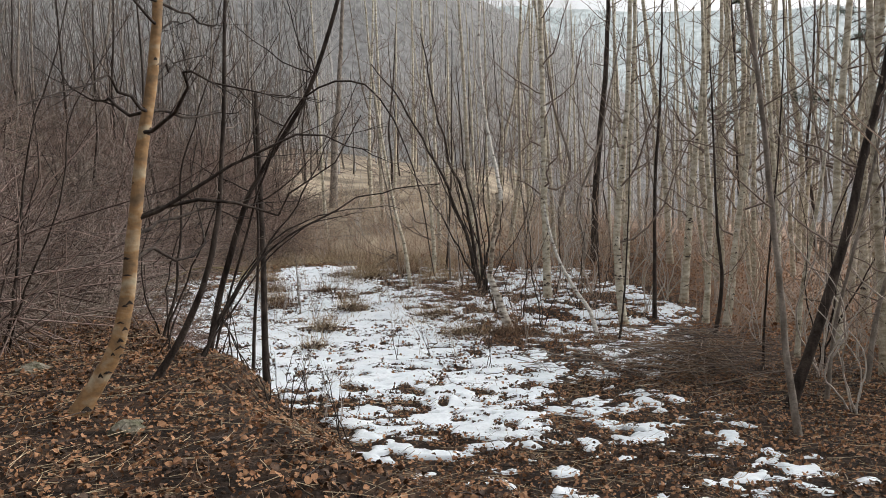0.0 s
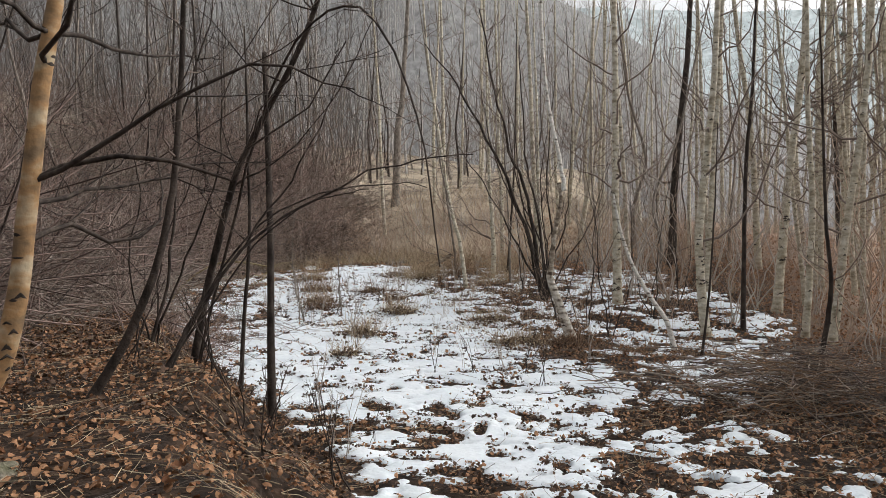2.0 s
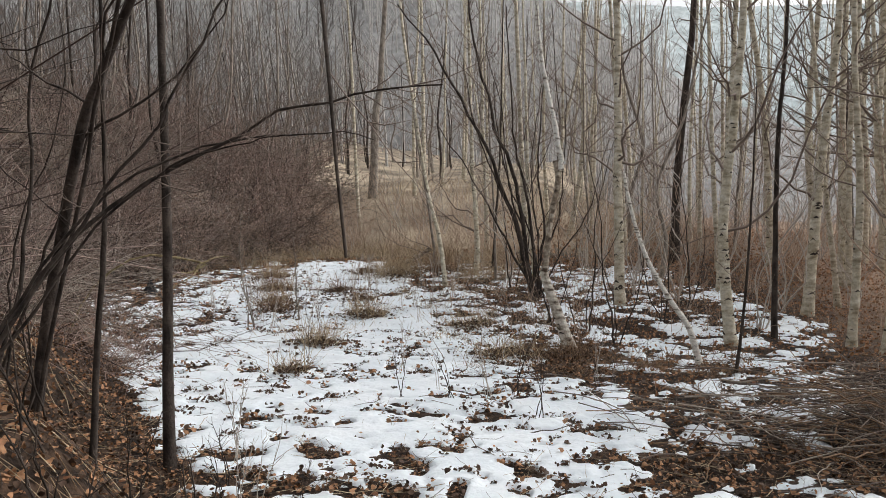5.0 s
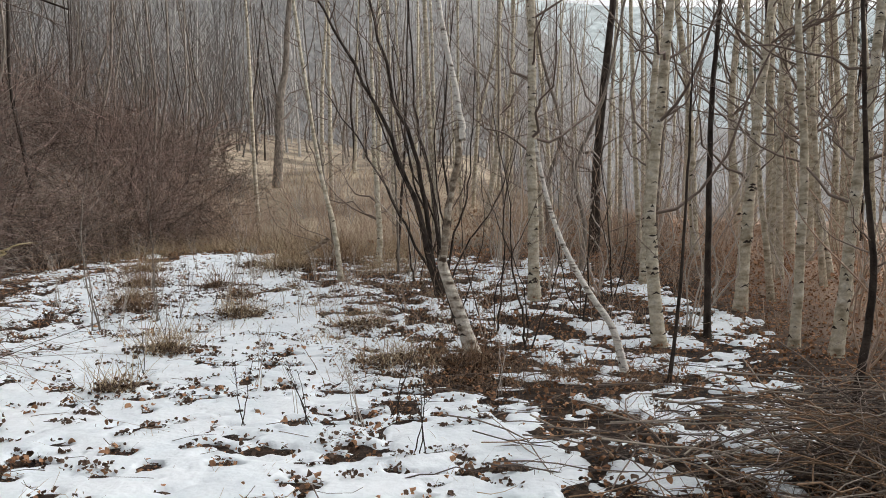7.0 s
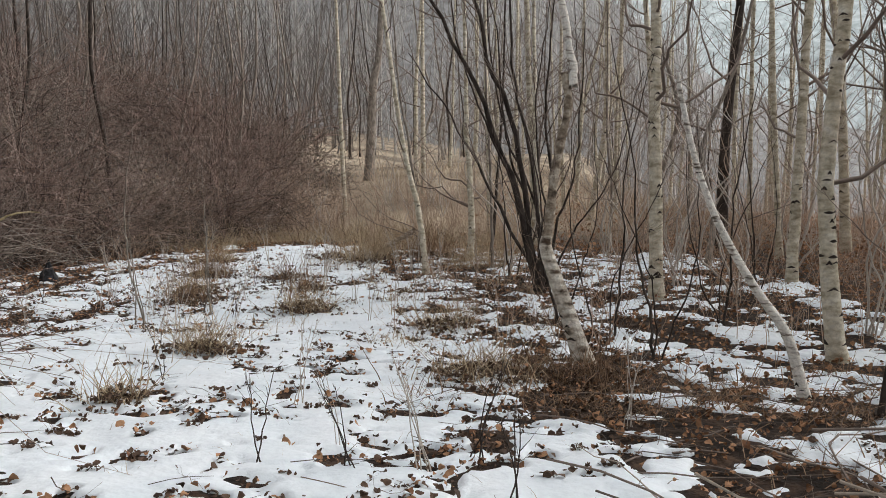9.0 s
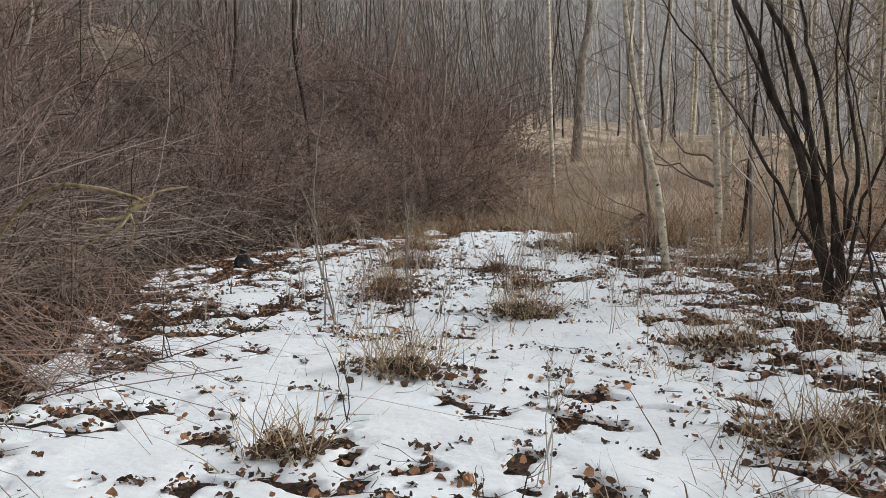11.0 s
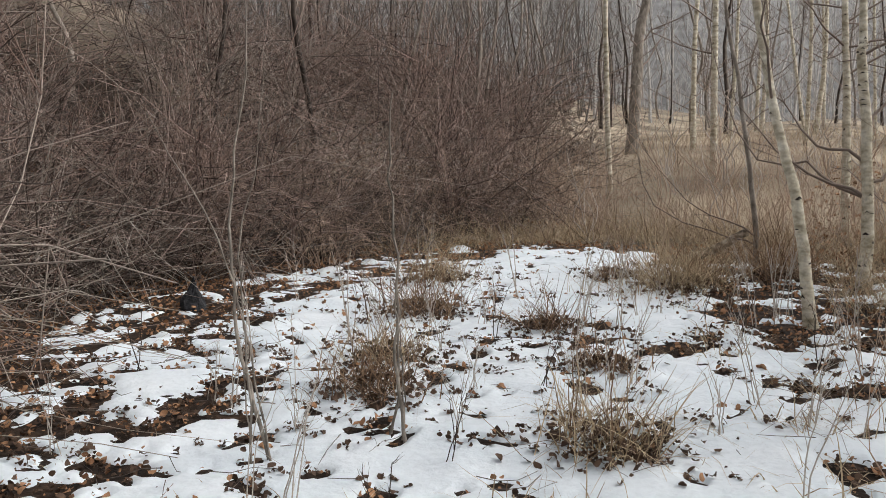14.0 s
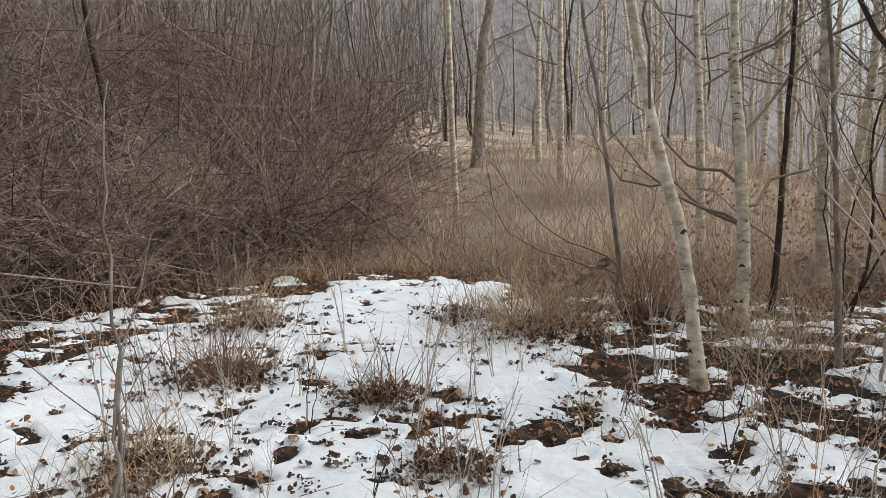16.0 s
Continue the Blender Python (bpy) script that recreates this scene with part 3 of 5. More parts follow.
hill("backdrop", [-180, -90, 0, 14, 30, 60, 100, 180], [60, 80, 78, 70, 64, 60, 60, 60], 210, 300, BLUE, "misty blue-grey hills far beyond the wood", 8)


def ridge(x, y):
    """Height of the hazy hillside or the ground at a far place."""
    d, az = np.hypot(x, y - 12), np.degrees(np.arctan2(x, y - 12))
    top = np.interp(az, [-180, -90, -40, -12, 0, 8, 20, 60, 100, 180], [55, 65, 66, 56, 40, 22, 10, 8, 25, 55])
    f = np.clip((d - 95) / 55, 0, 1)
    return np.where(d > 96, -8 + (top + 8) * f**0.8, ground_z(x, y))


def far_wood(name, label, seed, count, near, far, turn, tall, thick, twigs, mat, wild=1.0):
    """Distant bare trees on the hillside: trunks with rising branches, too many to count."""
    r = np.random.default_rng(seed)
    d, az = near + (far - near) * r.random(count), np.radians(r.uniform(*turn, count))
    x, y = np.sin(az) * d, 12 + np.cos(az) * d
    h = r.uniform(*tall, count)
    t = np.linspace(0, 1, 5)
    base = np.stack([x, y, ridge(x, y) - 0.3], -1)
    way = np.stack([r.normal(0, 0.07 * wild, count), r.normal(0, 0.07 * wild, count), np.ones(count)], -1)
    path = base[:, None] + way[:, None] * (t[None, :, None] * h[:, None, None]) + np.cumsum(r.normal(0, 0.012 * wild, (count, 5, 3)), 1) * h[:, None, None] * np.array([1, 1, 0])
    soup = Soup()
    rad = r.uniform(*thick, count)
    soup.add(*tubes(path, rad[:, None] * np.linspace(1, 0.25, 5)[None], 3))
    i = r.integers(0, count, count * twigs)
    f = r.uniform(0.25, 0.97, count * twigs)
    k = np.minimum((f * 4).astype(int), 3)
    start = path[i, k] + (path[i, k + 1] - path[i, k]) * (f * 4 - k)[:, None]
    a, ln = r.uniform(0, 2 * np.pi, len(i)), h[i] * 0.30 * (1.2 - f) * r.uniform(0.5, 1.2, len(i))
    out = np.stack([np.cos(a), np.sin(a), np.full(len(i), 1.1)], -1)
    u = np.linspace(0, 1, 3)
    limb = start[:, None] + out[:, None] * u[None, :, None] * ln[:, None, None] + np.array([0, 0, 0.35]) * (u**2)[None, :, None] * ln[:, None, None]
    soup.add(*tubes(limb, (rad[i] * 0.28)[:, None] * np.linspace(1, 0.5, 3)[None], 3))
    return tagged(new(name, soup.mesh(name, mat)), label, "woods", kind="stuff")


# Distant bark tinted light: the haze is in its base colour.
MIST = material("haze_painted_trunks", (0.17, 0.16, 0.155), (0.62, 0.60, 0.58), (0.5, 0.5, 0.5), 0.95, 0.0, 5, island=0.8, third=(0.34, 0.325, 0.315))
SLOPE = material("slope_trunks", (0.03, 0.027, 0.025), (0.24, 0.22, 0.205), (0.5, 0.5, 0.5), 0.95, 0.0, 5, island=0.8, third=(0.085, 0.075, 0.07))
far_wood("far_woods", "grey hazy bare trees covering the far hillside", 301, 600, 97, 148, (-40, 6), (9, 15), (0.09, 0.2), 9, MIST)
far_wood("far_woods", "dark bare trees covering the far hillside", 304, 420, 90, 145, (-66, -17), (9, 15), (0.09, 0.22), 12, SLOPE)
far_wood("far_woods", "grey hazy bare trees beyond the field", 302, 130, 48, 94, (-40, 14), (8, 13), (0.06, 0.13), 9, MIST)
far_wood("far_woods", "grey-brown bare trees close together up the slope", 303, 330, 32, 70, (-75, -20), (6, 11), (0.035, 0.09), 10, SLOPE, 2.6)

# ---- hazel clump and the wood behind ----
def clump(name, x, y, stems, label, category, bark, seed, group="", twigs=8, sides=7, fine=True):
    """Several stems from one stool. stems: (radius, list of (dx, dy, z))."""
    r = np.random.default_rng(seed)
    root = new(name)
    root.location = (x, y, float(ground_z(x, y)) - 0.03)
    for rad, bends in stems:
        start = np.array([r.normal(0, 0.05), r.normal(0, 0.05), 0])
        path = smooth_path([start] + [np.array(b, float) for b in bends], 22)
        path[1:] += np.cumsum(r.normal(0, 0.006 + rad * 0.5, (21, 3)), 0)
        soup = Soup()
        soup.add(*tubes(path[None], (rad * (1 - 0.75 * np.linspace(0, 1, 22)))[None], sides))
        stem = part("stem", soup.mesh("stem", bark), root)
        b = Soup()
        twig_fan(b, r, path[6:], 0.34 * np.linalg.norm(path[-1] - path[0]), twigs, rad * 0.28, sub=fine)
        tagged(part("twig_spray", b.mesh("twig_spray", TWIG), stem), kind="stuff")
    return tagged(root, label, category, group)


clump("hazel_shrub", -0.21, 17.86, [
    (0.050, [(-0.29, 0.05, 1.32), (-0.78, 0.08, 2.6), (-1.58, 0.1, 4.15), (-2.4, 0.1, 5.4)]),
    (0.045, [(-0.32, 0.08, 1.78), (-0.81, 0.11, 3.15), (-1.16, 0.17, 4.79), (-1.4, 0.2, 6)]),
    (0.036, [(-0.12, 0.1, 1.5), (-0.3, 0.1, 3.0), (-0.35, 0.2, 5.2)]),
    (0.030, [(0.15, -0.1, 1.4), (0.1, 0.1, 2.6), (0.3, 0.2, 4.6)]),
    (0.027, [(-0.5, -0.1, 1.2), (-1.1, 0.1, 2.3), (-1.9, 0.2, 3.4)]),
    (0.024, [(0.25, 0.1, 0.9), (0.65, 0.1, 2.0), (0.8, 0.2, 3.6)]),
    (0.028, [(-0.2, 0.1, 1.1), (-0.55, 0.15, 2.4), (-0.75, 0.2, 4.2)]),
    (0.024, [(-0.42, 0.0, 1.5), (-1.0, 0.1, 2.9), (-1.35, 0.1, 4.4)]),
    (0.020, [(0.05, -0.15, 1.2), (-0.1, -0.2, 2.4), (0.1, -0.2, 3.8)]),
    (0.018, [(0.4, 0.0, 0.8), (0.95, 0.1, 1.7), (1.3, 0.1, 3.0)]),
    (0.020, [(-0.05, 0.2, 1.3), (-0.45, 0.2, 2.3), (-0.55, 0.2, 3.6), (-0.9, 0.2, 4.8)]),
], "dark many-stemmed hazel shrub beside the rotten birch", "shrub", DARK, 51, twigs=13)
for k, (x, y, lean) in enumerate([(0.15, 15.6, -0.3), (0.75, 15.2, 0.25), (1.15, 14.3, -0.2), (-0.75, 19.2, -0.25), (1.9, 16.0, 0.2), (2.5, 17.4, -0.15)]):
    clump("dark_shrub", x, y, [(0.015, [(lean * 0.5, 0, 0.7), (lean * 0.8, 0.1, 1.6), (lean * 1.9, 0.1, 2.9)]), (0.010, [(-lean, 0, 0.6), (-lean * 1.4, 0.1, 1.3), (-lean * 1.2, 0.1, 2.2)]),
                               (0.009, [(lean * 0.2, 0.2, 0.7), (lean * 1.6, 0.2, 1.5), (lean * 2.6, 0.2, 2.1)])],
          "thin dark crooked shrub in leafy snow", "shrub", DARK, 330 + k, "dark shrubs", 8)

templates = []
for k in range(4):
    templates.append(tree("birch_tree", 5.6 + 1.3 * k, 19.5 + 2.3 * k, [(0.05 * k, 0.1, 3), (0.2 - 0.1 * k, 0.2, 6)], 0.13 + 0.02 * k, 10.5 + 0.8 * k, BIRCH,
                          "slim pale birch in the hazy wood", "tree", 60 + k, 11, 0.25, 1.0, 9, 26, group="birches of the wood", sides=8, rows=18, fine=False))
dark_templates = []
for k in range(3):
    dark_templates.append(tree("bare_tree", -14.0 - 2 * k, 27 + 3 * k, [(0.1, 0.1 * k, 1.5), (0.3 - 0.3 * k, 0.2, 3.2), (0.15 + 0.1 * k, 0.1, 5.5)], 0.11 + 0.03 * k, 9.5 + k, (GREY, DARK, GREY)[k],
                               "thin grey bare tree on the wooded slope", "tree", 70 + k, 14, 0.15, 1.1, 6, 0, group="bare trees of the slope", sides=7, rows=16, fine=False))
whips = []
for k in range(3):
    r = np.random.default_rng(80 + k)
    whips.append(clump("undergrowth_shrub", -0.9 + 1.9 * k, 19.8 + 1.4 * k, [
        (r.uniform(0.008, 0.018), [(r.normal(0, 0.2), r.normal(0, 0.2), 0.8), (r.normal(0, 0.45), r.normal(0, 0.45), 1.9), (r.normal(0, 0.7), r.normal(0, 0.7), r.uniform(2.4, 3.8))])
        for _ in range(5)], "thin bare shrub stems in the undergrowth", "shrub", (CANE, CANE, RUST)[k], 83 + k, "shrubs of the wood", 5, 4, False))


def scatter(models, count, place, spread, lo, hi, seed, taken):
    """Copies of the models at chosen places, no two closer than spread."""
    r = np.random.default_rng(seed)
    done = tries = 0
    while done < count and tries < count * 40:
        tries += 1
        x, y = place(r)
        if any((x - a) ** 2 + (y - b) ** 2 < spread**2 for a, b in taken):
            continue
        taken.append((x, y))
        size = r.uniform(lo, hi)
        m = pose(x, y, float(ground_z(x, y)) - 0.04, r.normal(0, 3.6), r.normal(0, 3.6), r.uniform(0, 360)) @ Matrix.Diagonal((size, size, size * r.uniform(0.9, 1.1), 1))
        copy_thing(models[done % len(models)], m)
        done += 1


taken = [(1.3, 17.5), (2.68, 14.5), (3.16, 18.9), (4.15, 16.6), (-2.15, 19.35), (-1.8, 21.4), (-0.2, 17.9), (0.56, 14), (2.72, 23.1)]
scatter(templates, 62, lambda r: (r.uniform(-1.0, 15), r.uniform(20, 48)), 1.15, 0.75, 1.15, 91, taken)
scatter(templates, 30, lambda r: (r.uniform(4.8, 13), r.uniform(9.5, 22)), 1.0, 0.7, 1.1, 92, taken)
scatter(templates, 12, lambda r: (r.uniform(-7, 0), r.uniform(28, 50)), 2.0, 0.8, 1.1, 93, taken)
scatter(dark_templates, 18, lambda r: (r.uniform(-1, 16), r.uniform(19, 46)), 1.1, 0.6, 1.1, 94, taken)
scatter(dark_templates, 120, lambda r: (lambda y: (float(slope_edge(y)) - 2.5 - 30 * r.random() ** 1.3, y))(r.uniform(14, 62)), 1.2, 0.6, 1.15, 95, taken)
scatter(dark_templates, 26, lambda r: (r.uniform(-16, 4), r.uniform(44, 75)), 2.0, 0.8, 1.3, 96, taken)
taken = [(0.56, 14), (1.3, 17.5)]
scatter(whips, 56, lambda r: (r.uniform(0.2, 9), r.uniform(15.5, 34)), 0.6, 0.5, 1.1, 97, taken)
scatter(whips, 26, lambda r: (r.uniform(4.2, 9), r.uniform(5.5, 15)), 0.5, 0.6, 1.0, 98, taken)
scatter(whips, 24, lambda r: (r.uniform(-7, -1.5), r.uniform(24, 34)), 0.8, 0.5, 0.9, 99, taken)

clump("arching_sapling", -2.12, 6.43, [
    (0.017, [(0.27, 0.25, 0.5), (0.59, 0.45, 1.02), (1.2, 0.65, 1.42), (1.7, 0.74, 1.58), (2.3, 0.82, 1.64)]),
    (0.011, [(0.27, 0.25, 0.5), (0.6, 0.45, 1.0), (1.1, 0.7, 1.34), (1.5, 0.9, 1.4), (1.85, 1.05, 1.36)]),
    (0.010, [(0.27, 0.25, 0.5), (0.62, 0.42, 1.0), (0.95, 0.56, 1.24), (1.25, 0.58, 1.34), (1.5, 0.55, 1.36)]),
    (0.014, [(0.25, 0.25, 0.5), (0.57, 0.45, 1.05), (0.9, 0.6, 1.5), (1.2, 0.7, 2.1), (1.5, 0.8, 2.7)])],
      "dark thin sapling arching far out over the snow", "sapling", DARK, 32, "dark trees", 18)
crooked = [
    (0.018, [(0.2, 0.0, 0.9), (0.25, 0.1, 1.9), (0.7, 0.0, 2.9), (1.0, 0.1, 4.2)]), (0.014, [(0.35, 0.0, 0.8), (0.8, 0.0, 1.7), (0.9, 0.1, 2.6), (1.6, 0.1, 3.6)]),
    (0.011, [(-0.2, 0.0, 0.9), (-0.15, 0.1, 1.8), (-0.5, 0.0, 3.0)]), (0.010, [(0.1, 0.1, 1.0), (0.5, 0.1, 2.1), (0.4, 0.2, 3.4)])]
for k, (x, y) in enumerate([(-3.4, 8.4), (-4.6, 7.2)]):
    clump("dark_shrub", x, y, crooked, "dark crooked bare shrub on the leaf bank", "shrub", DARK, 53 + k, "dark shrubs", 14)
clump("dark_shrub", -0.85, 22.0, crooked, "dark bare shrub among the birches", "shrub", DARK, 57, "dark shrubs", 12)
clump("dark_shrub", 4.9, 10.6, crooked, "dark bare shrub beside the brush pile", "shrub", DARK, 58, "dark shrubs", 12)

# ---- brush on the slope ----
def strands(r, x, y, length, lean, sag, points=6, jag=0.035, lift=0.0):
    """Thin arching stems from ground points. Returns (m, points, 3)."""
    m = len(x)
    a = r.uniform(0, 2 * np.pi, m)
    way = np.stack([np.cos(a) * lean, np.sin(a) * lean, np.ones(m)], -1)
    way /= np.linalg.norm(way, axis=1, keepdims=True)
    t = np.linspace(0, 1, points)
    start = np.stack([x, y, ground_z(x, y) - 0.02 + lift], -1)
    fall = np.stack([np.cos(a) * 0.35, np.sin(a) * 0.35, -np.ones(m)], -1) * sag[:, None]
    noise_ = np.cumsum(r.normal(0, jag, (m, points, 3)), 1) * t[None, :, None]
    return start[:, None] + (way[:, None] * t[None, :, None] + fall[:, None] * (t**2)[None, :, None] + noise_) * length[:, None, None]


def offshoots(r, paths, count, length, points=4, stray=0.7):
    """Side twigs that leave stems at random places."""
    i = r.integers(0, len(paths), count)
    k = r.integers(1, paths.shape[1] - 1, count)
    start = paths[i, k]
    way = paths[i, k + 1] - start
    way /= np.linalg.norm(way, axis=1, keepdims=True) + 1e-9
    way = way + r.normal(0, stray, (count, 3))
    t = np.linspace(0, 1, points)
    ln = r.uniform(0.3, 1.0, count) * length
    return start[:, None] + (way[:, None] * t[None, :, None] + np.cumsum(r.normal(0, 0.2 * stray, (count, points, 3)), 1) * t[None, :, None]) * ln[:, None, None]


def thicket(name, label, seed, stools, per, place, tall, thick, mat, side=1.0, sag=(0.1, 0.7), lean=(0.2, 1.2), jag=0.07):
    r = np.random.default_rng(seed)
    cx, cy = place(r, stools)
    x = np.repeat(cx, per) + r.normal(0, 0.16, stools * per)
    y = np.repeat(cy, per) + r.normal(0, 0.16, stools * per)
    m = len(x)
    size = np.repeat(r.uniform(0.55, 1.15, stools), per)
    paths = strands(r, x, y, r.uniform(tall[0], tall[1], m) * size, r.uniform(*lean, m), r.uniform(*sag, m), 6, jag)
    soup = Soup()
    rad = r.uniform(*thick, m)[:, None] * np.linspace(1, 0.35, 6)[None]
    soup.add(*tubes(paths, rad, 3))
    twigs = offshoots(r, paths, int(m * side), 0.42 * tall[1])
    soup.add(*tubes(twigs, np.full((len(twigs), 1), thick[0] * 0.75) * np.linspace(1, 0.5, 4)[None], 3))
    return tagged(new(name, soup.mesh(name, mat)), label, "brush", kind="stuff")


def on_slope(r, n):
    y = r.uniform(4.5, 40, n)
    return slope_edge(y) - 0.5 - 9.5 * r.random(n) ** 1.2, y


def bare_shrub(seed, x, y, tall, wide):
    """A domed shrub: arching stems, side branches and a shell of fine crooked twigs."""
    r = np.random.default_rng(seed)
    root = new("bare_shrub")
    root.location = (x, y, float(ground_z(x, y)) - 0.05)
    m = 10
    a, out, t = r.uniform(0, 2 * np.pi, m), r.uniform(0.25, 1.15, m) * wide, np.linspace(0, 1, 5)
    way = np.stack([np.cos(a) * out, np.sin(a) * out, tall * r.uniform(0.75, 1.1, m)], -1)
    fall = np.stack([np.cos(a), np.sin(a), -1.2 * np.ones(m)], -1) * (out * 0.75)[:, None]
    stems = way[:, None] * t[None, :, None] + fall[:, None] * (t**2)[None, :, None] + np.cumsum(r.normal(0, 0.13, (m, 5, 3)), 1) * t[None, :, None]
    side = offshoots(r, stems, 70, tall * 0.46, 4, 1.0)
    fine = offshoots(r, side, 320, tall * 0.24, 3, 1.2)
    soup = Soup()
    soup.add(*tubes(stems, r.uniform(0.010, 0.017, m)[:, None] * np.linspace(1, 0.35, 5)[None], 3))
    soup.add(*tubes(side, np.full((70, 1), 0.0068) * np.linspace(1, 0.6, 4)[None], 3))
    tagged(part("stem_tangle", soup.mesh("stem_tangle", STEMS), root), kind="stuff")
    soup = Soup()
    soup.add(*tubes(fine, r.uniform(0.0034, 0.0058, 320)[:, None] * np.linspace(1, 0.6, 3)[None], 3))
    tagged(part("twig_spray", soup.mesh("twig_spray", SHRUB), root), kind="stuff")
    return tagged(root, "domed bare shrub of tangled twigs on the slope", "shrub", "bare shrubs of the slope")


shrubs = [bare_shrub(400, -7.5, 14.6, 1.7, 1.0), bare_shrub(401, -9.9, 17.6, 2.1, 1.2), bare_shrub(402, -9.3, 21.2, 1.9, 1.3), bare_shrub(403, -7.2, 11.0, 1.5, 1.2), bare_shrub(404, -10.9, 14.0, 2.4, 1.0)]
for k, (x, y, size, turn) in enumerate([(-5.0, 6.0, 0.9, 40), (-5.4, 7.5, 1.1, 100), (-6.0, 8.8, 1.0, 170), (-6.5, 10.0, 0.9, 230), (-6.0, 11.7, 0.75, 290), (-6.7, 12.8, 0.8, 350), (-6.6, 6.6, 1.4, 75), (-7.4, 8.6, 1.5, 130), (-8.3, 10.6, 1.4, 200)]):
    copy_thing(shrubs[k % 5], pose(x, y, float(ground_z(x, y)) - 0.05, 0, 0, turn) @ Matrix.Diagonal((size, size, size, 1)))
taken = [(-7.5, 14.6), (-9.9, 17.6), (-9.3, 21.2), (-7.2, 11.0), (-10.9, 14.0)]
scatter(shrubs, 42, lambda r: (lambda y: (float(slope_edge(y)) - 0.2 - 1.5 * r.random(), y))(r.uniform(7, 26.5)), 0.75, 0.6, 1.15, 411, taken)
scatter(shrubs, 70, lambda r: (lambda y: (float(slope_edge(y)) - 1.4 - 8.5 * r.random(), y))(r.uniform(6, 36)), 1.05, 0.85, 1.5, 412, taken)
# Near-black filler stems: the gloom between the shrubs is put into their colour.
thicket("brush_thicket", "dense dark tangle of bare stems on the slope", 101, 190, 16, on_slope, (1.0, 2.4), (0.006, 0.012), BRUSH, 1.4, (0.2, 1.0), (0.3, 2.2), 0.2)
thicket("brush_thicket", "dense dark tangle of bare stems at the slope foot", 102, 80, 20,
        lambda r, n: (lambda y: (slope_edge(y) + 0.1 - 2.0 * r.random(n), y))(r.uniform(8, 25, n)), (0.8, 1.8), (0.005, 0.010), BRUSH, 1.4, (0.3, 1.1), (0.3, 2.0), 0.2)
thicket("brush_thicket", "grey bare scrub high on the wooded slope", 106, 190, 12,
        lambda r, n: (lambda y: (slope_edge(y) - 9 - 22 * r.random(n), y))(r.uniform(12, 60, n)), (1.6, 3.6), (0.009, 0.016), SHRUB, 1.2, (0.0, 0.5), (0.1, 1.2), 0.1)
thicket("bramble_arch", "long pale canes arching from the slope over the snow", 107, 5, 42,
        lambda r, n: (np.array([-5.4, -6.1, -7.0, -7.9, -5.9]), np.array([11.1, 12.0, 13.2, 14.6, 10.2])), (1.4, 2.9), (0.003, 0.007), PALE, 1.8, (0.3, 0.8), (0.6, 2.2), 0.1)
thicket("bramble_arch", "grey tangled canes hanging out over the snow edge", 117, 6, 34,
        lambda r, n: (np.array([-4.7, -4.9, -5.2, -5.5, -5.0, -6.0]), np.array([11.5, 12.3, 13.0, 12.0, 10.8, 13.6])), (0.8, 1.9), (0.003, 0.007), STEMS, 2.2, (0.3, 0.9), (0.5, 2.2), 0.16)
thicket("pale_canes", "pale dry canes standing out of the dark slope brush", 108, 100, 7,
        lambda r, n: (lambda y: (slope_edge(y) - 0.2 - 6 * r.random(n) ** 1.4, y))(r.uniform(4, 27, n)), (1.2, 2.8), (0.005, 0.009), CANE, 1.6, (0.3, 1.2), (0.4, 2.2), 0.16)
thicket("red_brush", "rust-brown dry stems at the end of the slope", 109, 60, 14,
        lambda r, n: (lambda y: (slope_edge(y) + 0.5 - 2.5 * r.random(n), y))(r.uniform(20, 31, n)), (0.8, 2.4), (0.004, 0.008), RUST, 1.2, (0.1, 0.6), (0.1, 1.0), 0.08)
thicket("red_brush", "rust-brown dry stems along the back of the clearing", 103, 200, 12,
        lambda r, n: (r.uniform(-7, 9, n), r.uniform(23.5, 36, n)), (0.5, 1.5), (0.003, 0.006), RUST, 1.0, (0.0, 0.3), (0.05, 0.6))
thicket("wood_brush", "thin bare stems under the birches", 104, 150, 8,
        lambda r, n: (r.uniform(-2.0, 8, n), r.uniform(14.5, 26, n)), (0.4, 1.4), (0.002, 0.005), RUST, 0.8, (0.0, 0.3), (0.05, 0.7))
thicket("wood_brush", "thin bare stems right of the brush pile", 105, 60, 10,
        lambda r, n: (r.uniform(4.4, 9, n), r.uniform(5, 15, n)), (0.5, 2.0), (0.002, 0.006), PALE, 0.9, (0.0, 0.4), (0.05, 0.8))

# ---- dry grass ----
def blades(r, x, y, tall, width, lean, sag, points=5):
    m = len(x)
    p = strands(r, x, y, tall, lean, sag, points, 0.03)
    a = r.uniform(0, 2 * np.pi, m)
    w = width[:, None] * np.array([1, 0.95, 0.8, 0.55, 0.12])[None]
    return ribbons(p, w, np.stack([np.cos(a), np.sin(a), np.zeros(m)], -1))


def grass_bed(name, label, seed, count, place, tall, lean=1.5, mat=None):
    r = np.random.default_rng(seed)
    x, y = place(r, count)
    soup = Soup()
    soup.add(*blades(r, x, y, r.uniform(*tall, count), r.uniform(0.004, 0.010, count), r.uniform(0.05, lean, count), r.uniform(0.1, 0.95, count)))
    return tagged(new(name, soup.mesh(name, mat or STRAW)), label, "grass", kind="stuff")


def clustered(r, n, k, box, spread):
    cx, cy = r.uniform(box[0], box[1], k), r.uniform(box[2], box[3], k)
    i = r.integers(0, k, n)
    return cx[i] + r.normal(0, spread, n), cy[i] + r.normal(0, spread, n)


